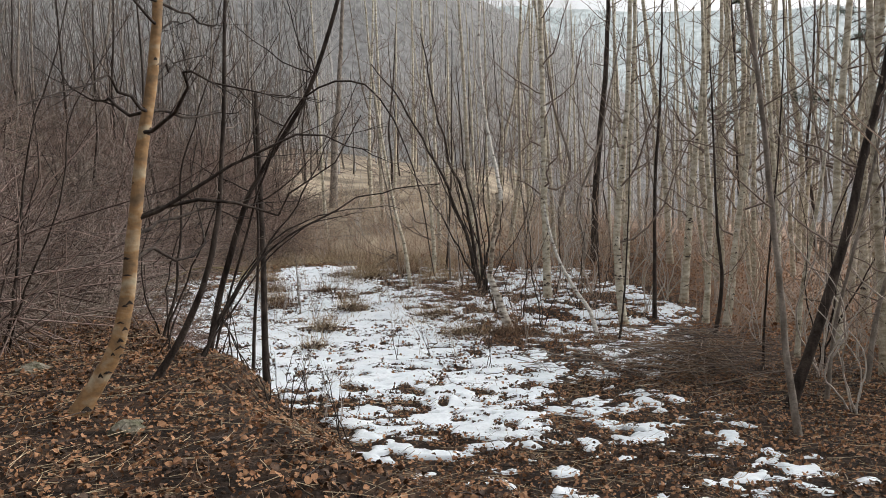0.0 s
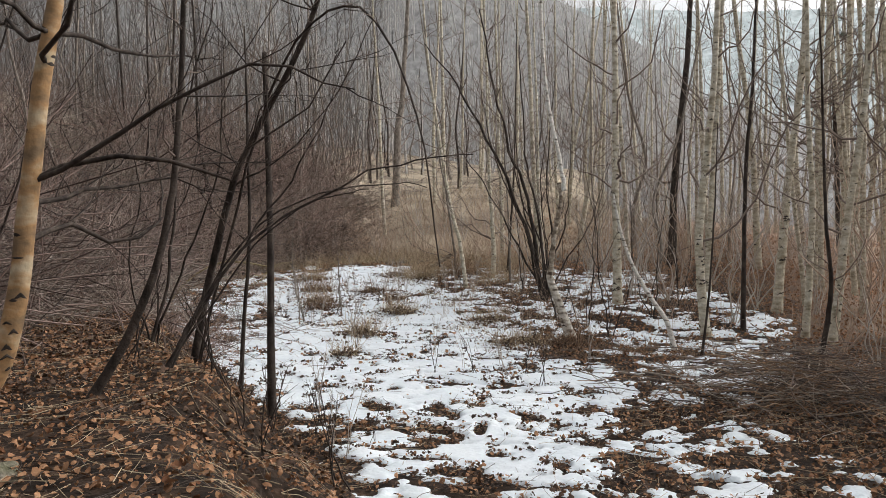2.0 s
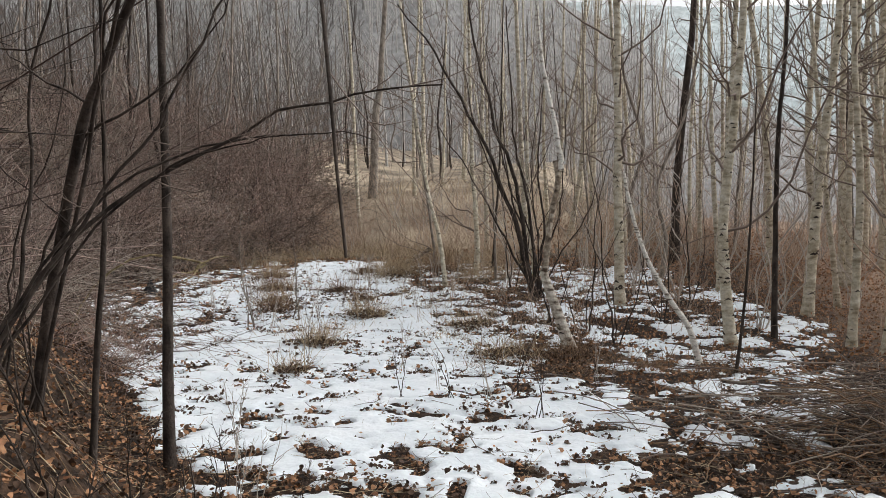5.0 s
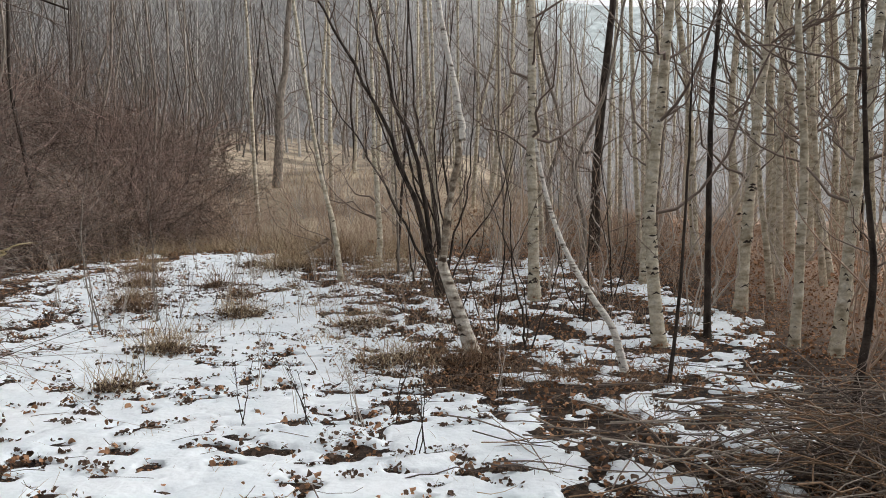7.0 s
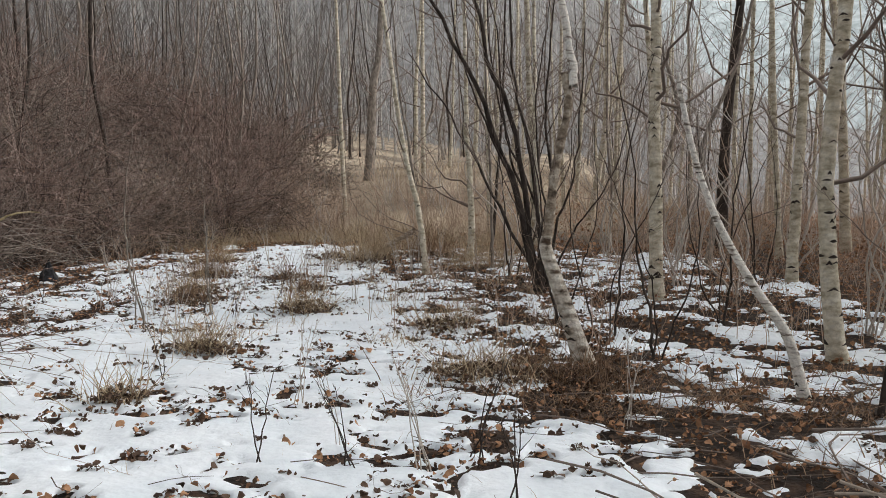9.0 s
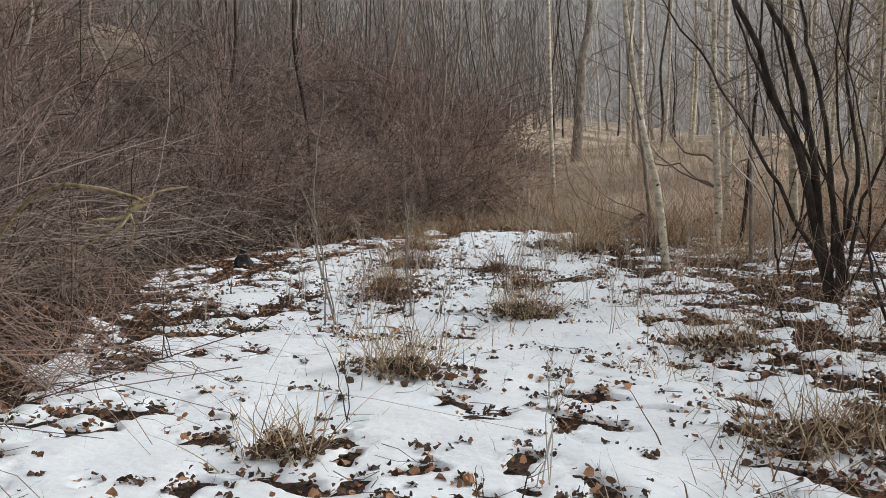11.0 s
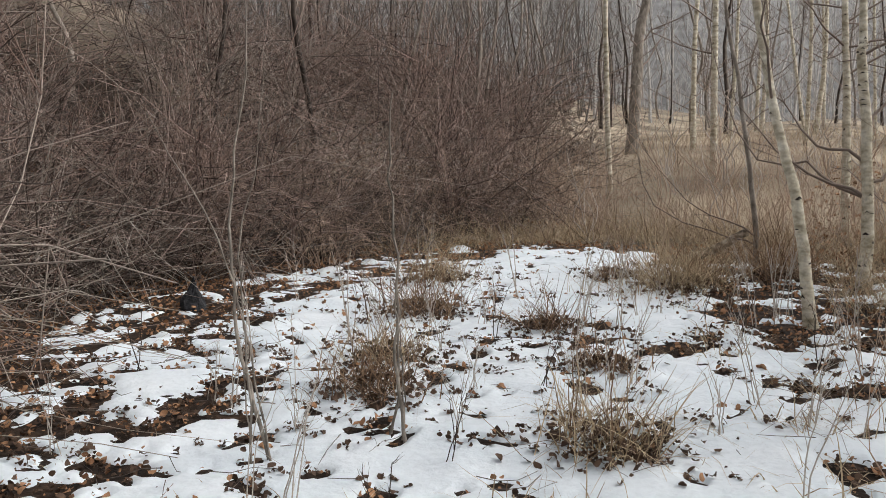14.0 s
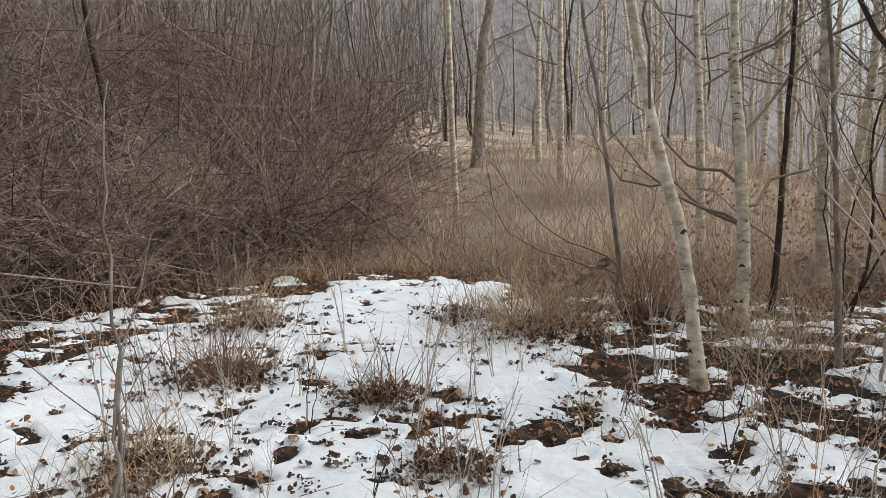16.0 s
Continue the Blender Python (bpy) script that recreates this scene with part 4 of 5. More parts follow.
grass_bed("dry_grass_bed", "tall tan dry grass along the far snow edge", 111, 4200, lambda r, n: (lambda f: (-8.6 + 5.6 * f + r.normal(0, 0.35, n), 22.6 + 2.4 * np.sin(f * 2.4) + r.normal(0, 0.5, n)))(r.random(n)), (0.25, 0.85))
grass_bed("dry_grass_bed", "tall tan dry grass around the slim birch", 112, 3000, lambda r, n: clustered(r, n, 22, (-4.0, -1.2, 20.2, 24.5), 0.25), (0.3, 0.95))
grass_bed("field_grass", "pale dry grass of the rising field", 113, 9000, lambda r, n: clustered(r, n, 420, (-10, 4, 24.5, 46), 0.4), (0.35, 0.95))

grass_bed("dry_grass_bed", "flattened brown grass round the rotten birch", 114, 1900, lambda r, n: clustered(r, n, 20, (-0.5, 2.6, 12.3, 13.9), 0.14), (0.15, 0.45), 2.2, DULL)
grass_bed("dry_grass_bed", "flattened dry grass beside the path through the snow", 115, 1800, lambda r, n: clustered(r, n, 24, (-3.8, 0.5, 14.5, 20.5), 0.13), (0.15, 0.45), 2.4)
grass_bed("dry_grass_bed", "flattened dry grass at the brush pile", 116, 600, lambda r, n: clustered(r, n, 16, (1.6, 4.8, 8.4, 11.6), 0.2), (0.2, 0.5), 3.0, DULL)


def grass_tuft(x, y, count, size, tall, label, seed):
    r = np.random.default_rng(seed)
    root = new("grass_tuft")
    px, py = x + r.normal(0, size * 0.36, count), y + r.normal(0, size * 0.3, count)
    v, q = blades(r, px, py, r.uniform(0.45, 1.0, count) * tall * 1.35, r.uniform(0.004, 0.010, count), r.uniform(0.05, 1.1, count), r.uniform(0.05, 0.75, count))
    z = float(ground_z(x, y))
    tagged(part("grass_crown", raw_mesh("grass_crown", v - np.array([x, y, z]), q, (STRAW, DULL)[seed % 2]), root), kind="stuff")
    n = int(count * 1.3)
    lx, ly = x + r.normal(0, size * 0.42, n), y + r.normal(0, size * 0.36, n)
    heap = 0.10 * np.exp(-((lx - x) ** 2 + (ly - y) ** 2) / (size * 0.5) ** 2) * r.random(n)
    v, q = leaf_arrays(r, lx, ly, np.maximum(ground_z(lx, ly), snow_top(lx, ly)) + heap, 0.055, 0)
    tagged(part("leaf_clump", raw_mesh("leaf_clump", v - np.array([x, y, z]), q, WET), root, "dark brown leaves caught in the tuft"), kind="stuff")
    root.location = (x, y, z)
    return tagged(root, label, "grass tuft", "grass tufts in the snow")


def leaf_arrays(r, x, y, z, size, lift):
    """Curled, twisted dead leaves."""
    m = len(x)
    if z is None:
        z = np.maximum(ground_z(x, y), snow_top(x, y)) + r.random(m) ** 2 * lift
    s = size * (0.45 + 0.95 * r.random(m) ** 1.5)
    u = np.array([-0.15, 0.15, -0.40, 0.40, -0.36, 0.36, -0.07, 0.07])[None] * r.uniform(0.6, 1.1, m)[:, None]
    v = np.repeat(np.array([-0.5, -0.5, -0.15, -0.15, 0.2, 0.2, 0.5, 0.5])[None], m, 0)
    curl, roll = r.uniform(-0.4, 1.3, m)[:, None], r.normal(0, 0.35, m)[:, None]
    loc = np.stack([u, v * (1 - 0.25 * np.abs(curl)), curl * v**2 * 1.5 + roll * u * v * 2 + r.normal(0, 0.08, (m, 8)) + 0.5 * np.abs(u)], -1) * s[:, None, None]
    a, b, c = r.uniform(0, 2 * np.pi, m), r.normal(0, 0.5, m), r.normal(0, 0.5, m)
    zero, one = np.zeros(m), np.ones(m)
    rz = np.stack([np.cos(a), -np.sin(a), zero, np.sin(a), np.cos(a), zero, zero, zero, one], -1).reshape(m, 3, 3)
    rx = np.stack([one, zero, zero, zero, np.cos(b), -np.sin(b), zero, np.sin(b), np.cos(b)], -1).reshape(m, 3, 3)
    ry = np.stack([np.cos(c), zero, np.sin(c), zero, one, zero, -np.sin(c), zero, np.cos(c)], -1).reshape(m, 3, 3)
    out = np.einsum("mij,mkj->mki", rz @ rx @ ry, loc) + np.stack([x, y, z + 0.008], -1)[:, None]
    q = np.array([[0, 1, 3, 2], [2, 3, 5, 4], [4, 5, 7, 6]])
    return out.reshape(-1, 3), (q[None] + (np.arange(m) * 8)[:, None, None]).reshape(-1, 4)


T = "tan dry grass tuft with dead leaves in the snow"
for k, (x, y, n, size, tall) in enumerate([
        (-2.9, 13.75, 260, 0.42, 0.6), (-4.68, 16.52, 240, 0.5, 0.55), (-5.0, 17.2, 220, 0.5, 0.55), (-5.7, 18.9, 320, 0.65, 0.7), (-2.9, 16.2, 240, 0.5, 0.6),
        (-4.2, 18.6, 200, 0.45, 0.5), (-0.25, 13.3, 260, 0.6, 0.5), (0.55, 13.3, 280, 0.6, 0.45), (-6.4, 20.5, 260, 0.6, 0.7), (-4.4, 21.2, 200, 0.5, 0.5),
        (-3.5, 20.7, 420, 0.7, 0.8), (-2.7, 21.6, 320, 0.7, 0.9), (-1.0, 15.4, 200, 0.5, 0.4), (-3.4, 17.6, 140, 0.35, 0.4), (-2.6, 12.0, 110, 0.3, 0.45)]):
    grass_tuft(x, y, n, size, tall, T, 120 + k)

# ---- dead leaves on the ground ----
def litter(name, label, seed, tries, box, want, size, lift, mat=None):
    r = np.random.default_rng(seed)
    x, y = r.uniform(box[0], box[1], tries), r.uniform(box[2], box[3], tries)
    ok = r.random(tries) < want(x, y)
    v, q = leaf_arrays(r, x[ok], y[ok], None, size, lift)
    return tagged(new(name, raw_mesh(name, v, q, mat or LEAF)), label, "dead leaves", kind="stuff")


bare = lambda x, y: np.where(snow_cover(x, y) < 0.5, 1.0, 0.002)
wander = lambda x, y: (fractal(x, y, 2.5, 3, 88) - 0.5) * 3
litter("leaf_litter", "red-brown dead leaves on the bank", 131, 62000, (-7.5, 8, 0, 10), lambda x, y: bare(x, y) * sm((x + 7 + wander(x, y)) / 1.6) * sm((7.2 - x + wander(x, y)) / 2) * sm((y - 1.2 + wander(x, y)) / 2.5), 0.043, 0.045)
damp = lambda x, y: sm((fractal(x, y, 1.1, 3, 93) - 0.45) * 6)
litter("leaf_litter", "dark damp dead leaves on the bank", 137, 36000, (-7.5, 7, 1, 10), lambda x, y: bare(x, y) * damp(x, y) * sm((x + 7 + wander(x, y)) / 1.6), 0.046, 0.06, WET)
litter("leaf_litter", "dark damp dead leaves in the snow holes", 138, 40000, (-7.5, 1.0, 7, 19), lambda x, y: bare(x, y), 0.042, 0.06, WET)
litter("leaf_litter", "brown dead leaves between the snow patches", 132, 56000, (-9.8, 8, 10, 24), lambda x, y: bare(x, y) * (1 - sm((x - 7 + wander(x, y)) / 3)), 0.046, 0.055)
litter("leaf_litter", "brown dead leaves on the floor of the wood", 133, 14000, (-3, 13, 8, 36), lambda x, y: sm((np.maximum(y - 21.5, 2.2 * (x - 5)) + wander(x, y)) / 3) * sm((36 - y) / 5) * sm((13 - x) / 3), 0.09, 0.05)
litter("leaf_litter", "dead leaves under the slope brush", 134, 7000, (-15, -5.5, 4, 30), lambda x, y: sm((slope_edge(y) - x) / 0.5 + 0.5) * sm((x + 15) / 4) * sm((y - 4 + wander(x, y)) / 3), 0.08, 0.06)
def stem_litter(name, label, seed, count, box, want, mat):
    """Short dry stems and needles lying flat."""
    r = np.random.default_rng(seed)
    x, y = r.uniform(box[0], box[1], count), r.uniform(box[2], box[3], count)
    ok = r.random(count) < want(x, y)
    x, y = x[ok], y[ok]
    m = len(x)
    a, ln, t = r.uniform(0, 2 * np.pi, m), r.uniform(0.06, 0.38, m), np.linspace(-0.5, 0.5, 4)
    px, py = x[:, None] + np.cos(a)[:, None] * ln[:, None] * t, y[:, None] + np.sin(a)[:, None] * ln[:, None] * t
    bow = r.normal(0, 0.15, m)[:, None] * ln[:, None] * (t**2)[None]
    px, py = px - np.sin(a)[:, None] * bow, py + np.cos(a)[:, None] * bow
    pz = np.maximum(ground_z(px, py), snow_top(px, py)) + 0.015 + r.uniform(0, 0.05, m)[:, None]
    v, q = tubes(np.stack([px, py, pz], -1), r.uniform(0.0012, 0.0035, m)[:, None] * np.linspace(1, 0.5, 4)[None], 3)
    return tagged(new(name, raw_mesh(name, v, q, mat)), label, "dry stems", kind="stuff")


stem_litter("stem_litter", "dark twigs strewn on the leaf bank", 139, 2600, (-6, 6, 2, 10), bare, BRUSH)
stem_litter("stem_litter", "dry brown stems and needles on the leaf bank", 135, 5500, (-6, 6, 2, 10), lambda x, y: bare(x, y), STRAW)
stem_litter("stem_litter", "dark broken twigs among the dead leaves", 136, 4500, (-7, 5, 3, 22), lambda x, y: np.maximum(bare(x, y), 0.1), BRUSH)
r = np.random.default_rng(141)


def leaf_heaps(count, box, per, spread, size, rise):
    """Places of leaves gathered in small heaps that show through the snow."""
    cx, cy = r.uniform(box[0], box[1], count), r.uniform(box[2], box[3], count)
    keep = (snow_cover(cx, cy) > 0.45) & (r.random(count) < 0.25 + 0.9 * sm((fractal(cx, cy, 1.3, 3, 77) - 0.42) * 5))
    cx, cy = cx[keep], cy[keep]
    big = r.random(len(cx)) ** 2.2
    i = np.repeat(np.arange(len(cx)), (per[0] + (per[1] - per[0]) * big).astype(int))
    s = spread * (0.35 + big[i])
    x, y = cx[i] + r.normal(0, 1, len(i)) * s * 1.3, cy[i] + r.normal(0, 1, len(i)) * s * 0.8
    z = np.maximum(ground_z(x, y), snow_top(x, y)) - 0.008 + rise * r.random(len(i)) * big[i]
    return leaf_arrays(r, x, y, z, size, 0)


for box, count in (((-8.5, 2.5, 6.5, 15), 1100), ((-9.8, 3, 15, 24), 1300)):
    v, q = leaf_heaps(count, box, (6, 26), 0.042, 0.038, 0.035)
    tagged(new("snow_debris", raw_mesh("snow_debris", v, q, WET)), "dark wet leaf heaps poking out of the snow", "dead leaves", kind="stuff")
v, q = leaf_heaps(150, (-8, 3, 6.5, 20), (2, 9), 0.05, 0.06, 0.04)
tagged(new("snow_debris", raw_mesh("snow_debris", v, q, LEAF)), "curled brown leaves lying on the snow", "dead leaves", kind="stuff")
gx, gy = clustered(r, 7000, 620, (-8.5, 3.0, 7, 21), 0.13)
ok = snow_cover(gx, gy) > 0.45
gx, gy = gx[ok], gy[ok]
n = len(gx)
v, q = blades(r, gx, gy, r.uniform(0.06, 0.2, n), r.uniform(0.0025, 0.005, n), r.uniform(0.1, 1.8, n), r.uniform(0.1, 0.9, n))
tagged(new("snow_grass", raw_mesh("snow_grass", v, q, STRAW)), "short dry grass blades poking through the snow", "grass", kind="stuff")

# ---- brush pile ----
def stick(r, length, thick, mat):
    """A cut branch with a few side twigs, lying along x about its middle."""
    t = np.linspace(-0.5, 0.5, 9)
    path = np.stack([t * length, 0.12 * length * r.normal() * (t**2 - 0.08) * 4, 0.10 * length * (0.25 - t**2) * r.uniform(-0.3, 1.2)], -1)
    path += np.cumsum(r.normal(0, 0.018, (9, 3)), 0)
    soup = Soup()
    soup.add(*tubes(path[None], (thick * np.linspace(1, 0.3, 9))[None], 5))
    twig_fan(soup, r, path, length * 0.35, 4, thick * 0.35, sub=False)
    return soup.mesh("stick", mat)


r = np.random.default_rng(201)
stick_meshes = [stick(r, r.uniform(0.7, 1.8), r.uniform(0.004, 0.009), (TWIG, PALE, BRUSH, DULL)[k % 4]) for k in range(16)]
pile = new("brush_pile")
pile.location = (2.95, 10.0, float(ground_z(2.95, 10.0)))
for k in range(290):
    a, d = r.uniform(0, 2 * np.pi), abs(r.normal(0, 0.55))
    dx, dy = np.cos(a) * d * 1.6 + 0.15, np.sin(a) * d * 1.1
    ob = part("stick", stick_meshes[k % 16], pile)
    top = 0.58 * math.exp(-(d / 0.75) ** 2)
    lie = float(ground_z(2.95 + dx, 10.0 + dy)) - pile.location.z
    ob.matrix_basis = pose(dx, dy, lie + 0.03 + top * r.random(), 0, r.normal(0, 10), r.normal(-12, 62))
tagged(pile, "low heap of cut grey-brown branches on leaf litter", "brush pile")
for k in range(125):
    x, y = r.uniform(0.9, 5.4), r.uniform(8.4, 13.2)
    if x < 2.0 and y < 10.2:
        continue
    ob = new("fallen_branch", stick_meshes[(2 * k) % 16])
    ob.matrix_world = pose(x, y, float(max(ground_z(x, y), snow_top(x, y))) + 0.015, 0, r.normal(0, 2), r.normal(-20, 35))
    tagged(ob, "thin fallen grey-brown branch on leaf litter", "branch", "fallen branches")
twig_meshes = [stick(r, r.uniform(0.35, 0.9), r.uniform(0.0025, 0.005), TWIG) for _ in range(8)]
for k in range(70):
    x, y = r.uniform(-7, 1.2), r.uniform(7, 22)
    if x < float(slope_edge(y)) + 0.3:
        continue
    ob = new("fallen_twig", twig_meshes[k % 8])
    ob.matrix_world = pose(x, y, float(max(ground_z(x, y), snow_top(x, y))) + 0.008, r.uniform(-40, 40), r.normal(0, 3), r.uniform(0, 360))
    tagged(ob, "thin fallen twig lying on the snow", "twig", "fallen twigs")

# ---- weeds and saplings in the snow ----
def weed(seed, tall, stems, x, y):
    r = np.random.default_rng(seed)
    root = new("weed_stalk")
    root.location = (x, y, float(ground_z(x, y)))
    for _ in range(stems):
        a = r.uniform(0, 2 * np.pi)
        h = tall * r.uniform(0.6, 1.0)
        path = smooth_path([(r.normal(0, 0.03), r.normal(0, 0.03), -0.02), (0.08 * h * np.cos(a), 0.08 * h * np.sin(a), h * 0.5), (0.25 * h * np.cos(a), 0.25 * h * np.sin(a), h)], 9)
        path[1:] += np.cumsum(r.normal(0, 0.006, (8, 3)), 0)
        soup = Soup()
        soup.add(*tubes(path[None], (0.0042 * np.linspace(1, 0.4, 9))[None], 4))
        twig_fan(soup, r, path[3:], h * 0.3, 6, 0.0022, sub=False)
        part("stalk", soup.mesh("stalk", DARK if seed % 2 else CANE), root)
    return tagged(root, ("dry dark" if seed % 2 else "dry pale") + " weed stalks standing in the snow", "weed", "weed stalks")


pale_weeds = [weed(216, 0.7, 3, -3.1, 17.3), weed(218, 0.5, 4, -2.4, 16.6)]
weeds = [weed(211, 0.55, 3, -0.5, 10.9), weed(212, 0.7, 4, -0.15, 11.0), weed(213, 0.45, 2, -1.5, 8.1), weed(214, 0.85, 2, -4.2, 14.8)]
spots = [(-1.35, 8.0), (-1.2, 7.7), (-1.6, 8.4), (-1.0, 7.5), (-0.9, 7.9), (-1.8, 8.9), (-1.0, 10.9), (-0.7, 11.3), (0.1, 11.2), (-1.3, 12.2), (-2.6, 12.6), (-2.9, 13.2), (0.4, 10.4),
         (-4.1, 15.0), (-3.3, 14.6), (-4.9, 16.0), (-3.6, 17.0), (-2.3, 17.2), (-2.0, 18.0), (-1.5, 17.6), (-2.6, 18.6), (-5.3, 17.6), (-5.6, 18.3), (-6.0, 19.4), (-3.0, 19.2), (-4.0, 19.8),
         (-1.2, 18.6), (-1.7, 16.8), (-5.0, 13.6), (-5.8, 14.9), (-6.6, 16.2), (-1.9, 15.6), (-0.6, 16.5), (0.9, 12.0), (1.5, 13.2), (-7.2, 18.8), (-3.6, 15.7), (-3.2, 16.6), (-4.4, 17.9), (-6.8, 21.0)]
for k, (x, y) in enumerate(spots):
    size = r.uniform(0.7, 1.2)
    copy_thing(weeds[k % 4], pose(x, y, float(ground_z(x, y)), 0, 0, r.uniform(0, 360)) @ Matrix.Diagonal((size, size, size, 1)))

for k, (x, y) in enumerate([(-1.7, 6.6), (-1.3, 6.2), (-2.0, 7.0), (-1.0, 5.8), (-2.6, 6.9), (-1.5, 7.1), (-0.7, 6.4)]):
    copy_thing(weeds[k % 2 * 2], pose(x, y, float(ground_z(x, y)), 0, 0, 50 * k) @ Matrix.Diagonal((1.7, 1.7, 1.4, 1)))

for k in range(34):
    x, y, size = r.uniform(-6.2, -0.8), r.uniform(15.3, 20.5), r.uniform(0.6, 1.3)
    copy_thing(pale_weeds[k % 2], pose(x, y, float(ground_z(x, y)), 0, 0, r.uniform(0, 360)) @ Matrix.Diagonal((size, size, size, 1)))

clump("forked_sapling", -4.0, 15.85, [
    (0.012, [(0, 0, 0.5), (-0.03, 0.05, 0.95), (-0.08, 0.1, 1.5), (-0.1, 0.1, 2.0)]), (0.005, [(0.0, 0.02, 0.5), (0, 0.04, 0.9), (0.25, 0.05, 1.25)]),
    (0.005, [(0.0, 0.02, 0.5), (-0.02, 0.04, 0.9), (-0.3, 0.1, 1.3)]), (0.009, [(0.0, 0.02, 0.5), (0, 0.04, 0.92), (0.12, 0.2, 1.5)])],
    "thin grey forked sapling rising from the snow", "sapling", GREY, 221, "forked saplings", 4)
clump("forked_sapling", -4.59, 15.36, [
    (0.013, [(-0.08, 0, 0.6), (-0.18, 0.02, 1.1), (-0.2, 0.1, 1.8), (-0.17, 0.16, 2.5)]), (0.008, [(-0.1, 0, 0.6), (-0.2, 0.02, 1.05), (-0.6, 0, 1.7), (-0.8, 0, 2.0)]),
    (0.007, [(-0.1, 0, 0.6), (-0.14, 0.02, 1.1), (-0.06, 0.1, 1.7), (-0.02, 0.16, 2.3)]), (0.005, [(-0.1, 0, 0.6), (-0.16, 0.02, 1.0), (0.2, 0.02, 1.45)])],
    "thin grey forked sapling rising from the snow", "sapling", GREY, 222, "forked saplings", 4)
clump("drooping_sapling", -2.4, 7.55, [(0.014, [(0.6, -0.3, 1.6), (1.3, -0.8, 2.7), (2.2, -1.8, 2.75), (2.7, -2.3, 2.0), (2.85, -2.55, 1.25)])],
      "dark thin sapling bending down beside the path", "sapling", DARK, 223, "", 7)

# ---- small things ----
def lump(name, x, y, size, squash, mat, label, category, seed, spike=0.0):
    """An uneven rounded solid, drawn up to a point where spike is set."""
    bm = bmesh.new()
    bmesh.ops.create_icosphere(bm, subdivisions=3, radius=1.0)
    for v in bm.verts:
        d = 1 + 0.45 * noise.noise(v.co * 1.6 + Vector((seed, 0, 0))) + 0.15 * noise.noise(v.co * 5 + Vector((0, seed, 0)))
        v.co *= d
        if spike and v.co.z > 0:
            v.co.x, v.co.y = v.co.x * (1 - 0.85 * min(v.co.z, 1)) + 0.25 * v.co.z, v.co.y * (1 - 0.85 * min(v.co.z, 1))
            v.co.z *= 1 + spike
        v.co = Vector((v.co.x * size, v.co.y * size, v.co.z * size * squash))
    me = bpy.data.meshes.new(name)
    bm.to_mesh(me)
    bm.free()
    me.materials.append(mat)
    ob = new(name, me)
    ob.matrix_world = pose(x, y, float(ground_z(x, y)) + size * squash * 0.25, 0, 0, seed * 37)
    return tagged(ob, label, category)


lump("tree_stump", -8.1, 18.15, 0.15, 0.9, COAL, "small black charred stump with a pointed snag", "stump", 3, 1.2)
lump("stone", -1.56, 4.24, 0.11, 0.6, STONE, "mossy grey stone half buried in dead leaves", "stone", 5)
lump("stone", -3.62, 6.3, 0.14, 0.5, STONE, "mossy grey stone half buried in dead leaves", "stone", 8)
log = Soup()
lp = smooth_path([(0, 0, 0.08), (0.3, 0.1, 0.22), (0.62, 0.22, 0.42)], 12)
log.add(*tubes(lp[None], np.full((1, 12), 0.055) * (1 + 0.1 * np.sin(np.arange(12) * 1.7))[None], 9))
ob = new("fallen_log", log.mesh("fallen_log", PEEL))
ob.location = (-3.75, 22.25, float(ground_z(-3.75, 22.25)))
tagged(ob, "short pale broken birch log in dry grass", "log")
across, up = np.array([0.83, 0.56, 0]), np.array([0, 0, 1.0])
yellow = material("pale_yellow_wood", (0.20, 0.15, 0.08), (0.60, 0.50, 0.30), (14, 14, 14), 0.85, 0.5, 60, third=(0.42, 0.34, 0.19))
snag = new("broken_branch")
snag.location = (-3.9, 12.3, float(ground_z(-3.9, 12.3)))
foot = np.array([-2.1, 0.3, float(ground_z(-6.0, 12.6) - ground_z(-3.9, 12.3)) - 0.05])
for name, ctrl, r0, r1 in (("limb", [foot, foot + [0.5, -0.1, 0.75], foot + [1.3, -0.2, 1.2], across * 0.1 + up * 1.27, up * 1.2], 0.011, 0.014),
                           ("prong", [up * 1.2, across * -0.1 + up * 1.16, across * -0.2 + up * 1.17, across * -0.32 + up * 1.12], 0.011, 0.003),
                           ("prong", [up * 1.2, across * -0.05 + up * 1.11, across * -0.16 + up * 1.05, across * -0.4 + up * 0.93], 0.010, 0.003),
                           ("prong", [up * 1.23, across * 0.12 + up * 1.3, across * 0.25 + up * 1.34, across * 0.4 + up * 1.33], 0.012, 0.003),
                           ("prong", [up * 1.2, across * 0.04 + up * 1.1, across * -0.03 + up * 1.0], 0.008, 0.003)):
    path = smooth_path(ctrl, 12)
    path[1:] += np.cumsum(r.normal(0, 0.004, (11, 3)), 0)
    soup = Soup()
    soup.add(*tubes(path[None], (np.linspace(r0, r1, 12) * (1 + 0.15 * np.sin(np.arange(12) * 2.1)))[None], 7))
    part(name, soup.mesh(name, yellow), snag)
tagged(snag, "pale yellow broken branch frayed in the brush", "branch")


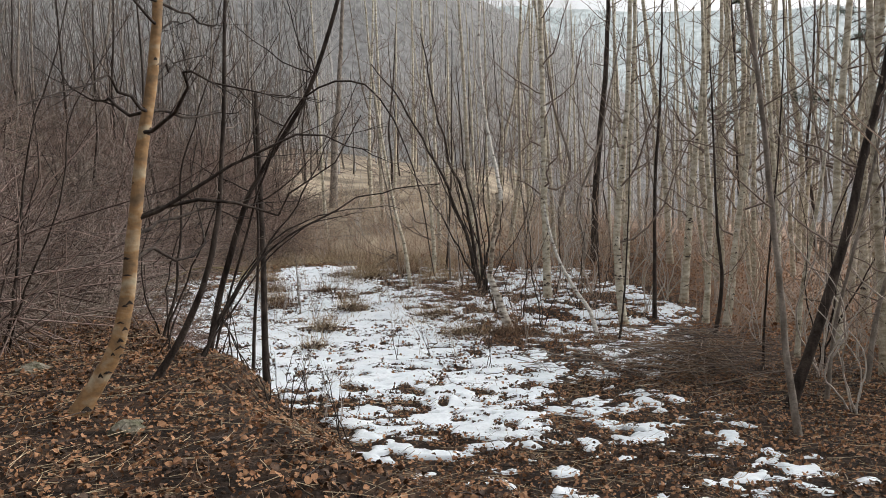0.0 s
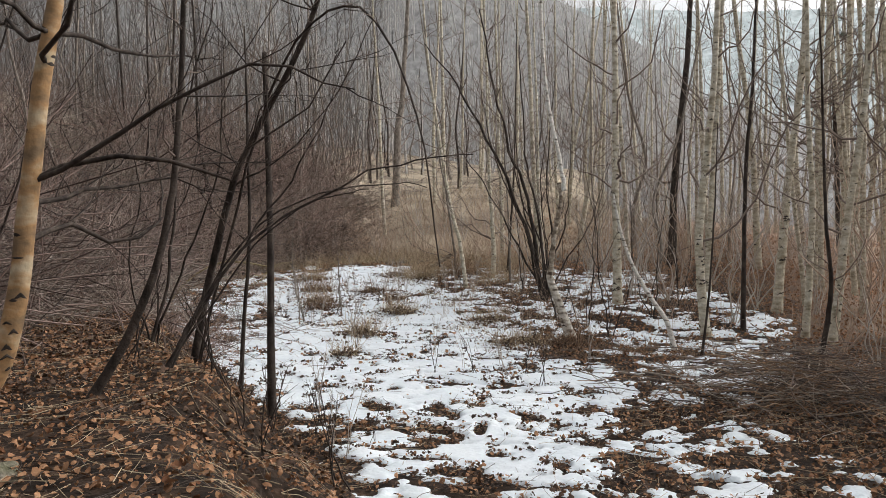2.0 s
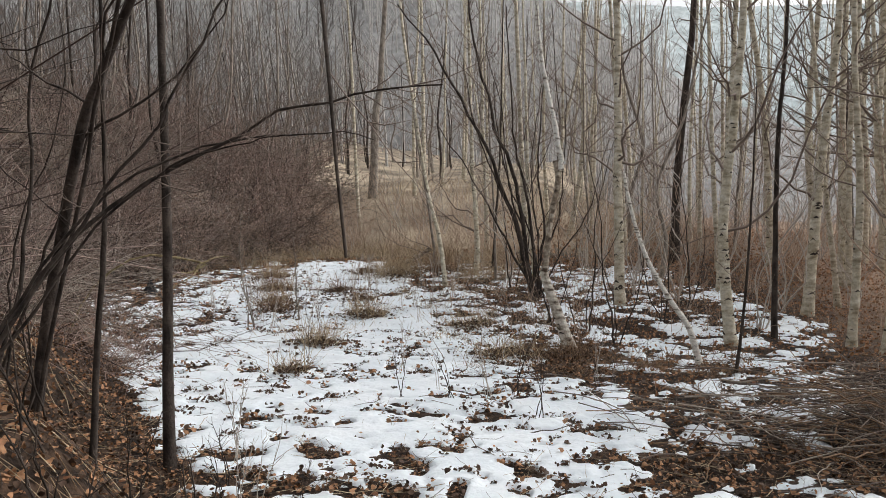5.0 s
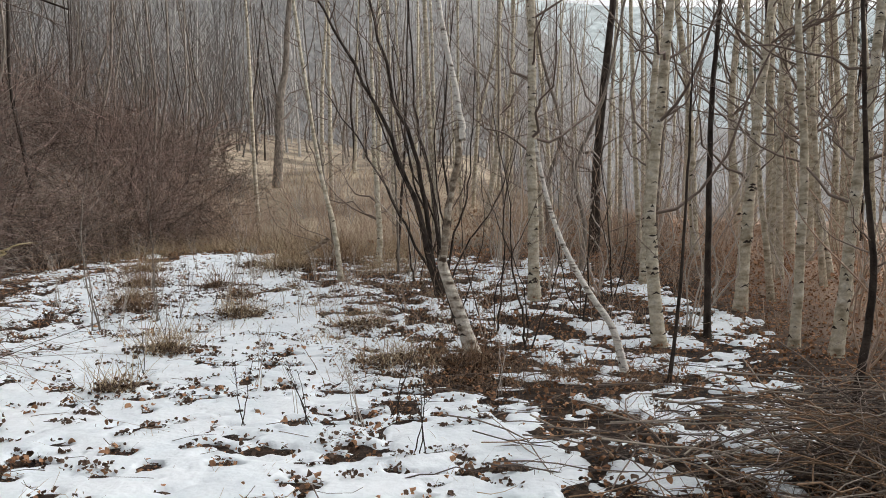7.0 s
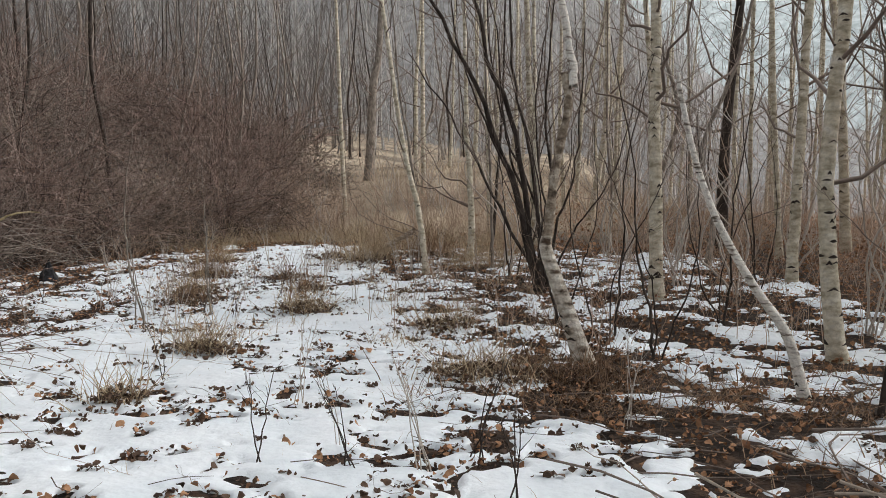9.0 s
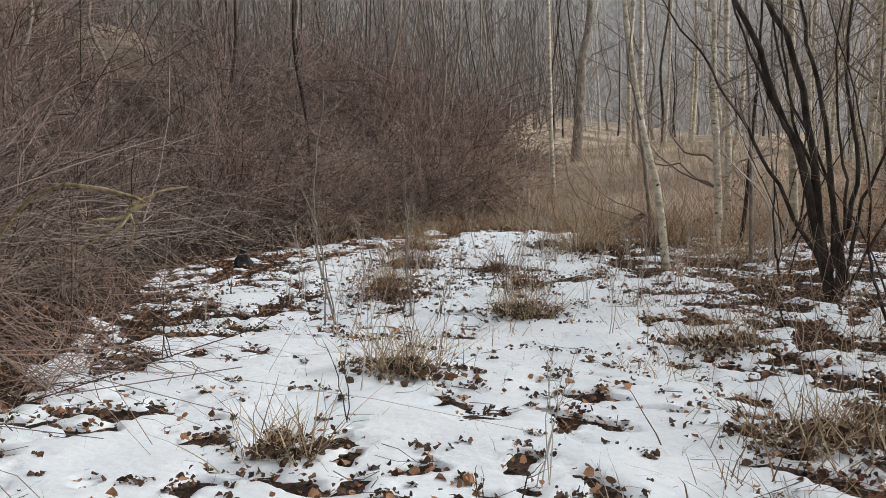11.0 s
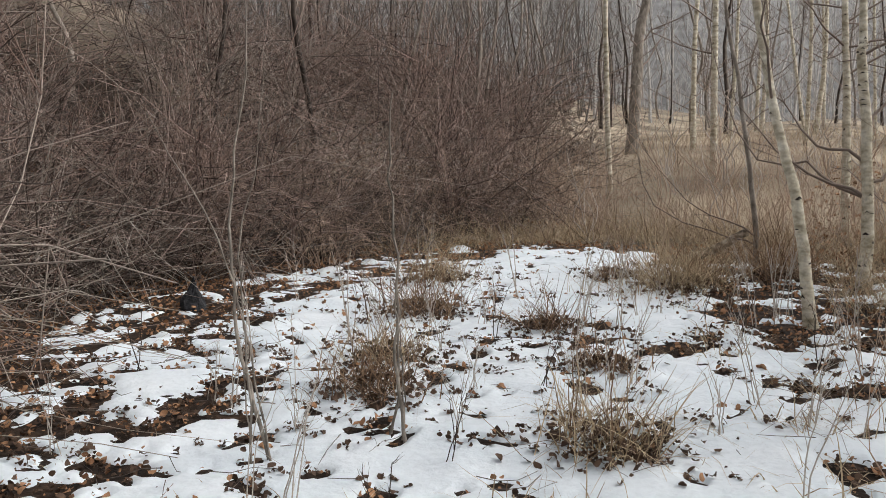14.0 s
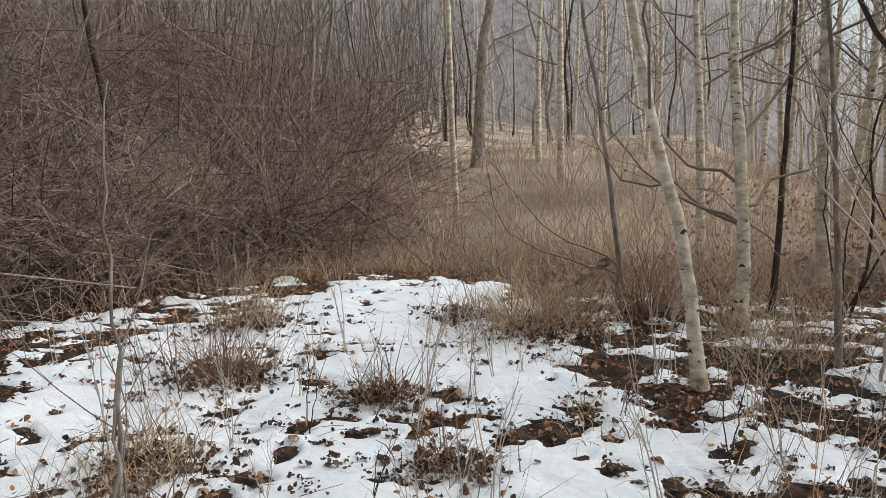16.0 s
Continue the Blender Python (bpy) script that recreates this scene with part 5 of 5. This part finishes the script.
def pine(seed, x, y, tall, lean):
    """A thin pine: bare trunk, whorled limbs and tufts of long needles."""
    q = np.random.default_rng(seed)
    root = new("pine_tree")
    root.location = (x, y, float(ground_z(x, y)) - 0.05)
    path = smooth_path([(0, 0, 0), (lean * 0.4, 0, tall * 0.4), (lean * 0.6, 0.1, tall * 0.75), (lean, 0.1, tall)], 16)
    soup = Soup()
    soup.add(*tubes(path[None], (np.linspace(0.10, 0.02, 16))[None], 8))
    part("trunk", soup.mesh("trunk", DARK), root)
    for j in range(13):
        k = q.integers(6, 15)
        a, ln = q.uniform(0, 2 * np.pi), q.uniform(0.9, 2.0) * (1.25 - k / 16)
        out = np.array([np.cos(a), np.sin(a), 0])
        limb = smooth_path([path[k], path[k] + out * ln * 0.5 + up * 0.05, path[k] + out * ln + up * q.uniform(0.0, 0.4)], 8)
        soup = Soup()
        soup.add(*tubes(limb[None], np.linspace(0.02, 0.006, 8)[None], 4))
        twig_fan(soup, q, limb, ln * 0.5, 5, 0.006, sub=False, steps=4)
        branch = part("branch", soup.mesh("branch", DARK), root)
        m = 260
        c = limb[q.integers(2, 8, 9)] + q.normal(0, 0.16, (9, 3)) * np.array([1, 1, 0.5])
        i = q.integers(0, 9, m)
        way = q.normal(0, 1, (m, 3)) + np.array([0, 0, 0.5])
        way /= np.linalg.norm(way, axis=1, keepdims=True)
        t = np.linspace(0, 1, 3)
        needles = c[i][:, None] + way[:, None] * t[None, :, None] * q.uniform(0.10, 0.2, m)[:, None, None]
        v, f = tubes(needles, np.full((m, 3), 0.004) * np.array([1, 0.9, 0.4]), 3)
        tagged(part("needle_tuft", raw_mesh("needle_tuft", v, f, NEEDLE), branch, "dull green pine needles"), kind="stuff")
    return tagged(root, "slim dull green pine behind the birches", "tree", "pines behind the birches")


NEEDLE = material("pine_needles", (0.035, 0.06, 0.045), (0.12, 0.16, 0.12), (3, 3, 3), 0.7, 0.1, 60, island=0.7)
for k, (x, y, tall, lean) in enumerate([(10.2, 25.5, 9.0, 0.8), (8.4, 29.0, 10.0, -0.4), (13.2, 28.0, 10.0, 0.5), (12.0, 20.5, 8.0, 0.7)]):
    pine(500 + k, x, y, tall, lean)
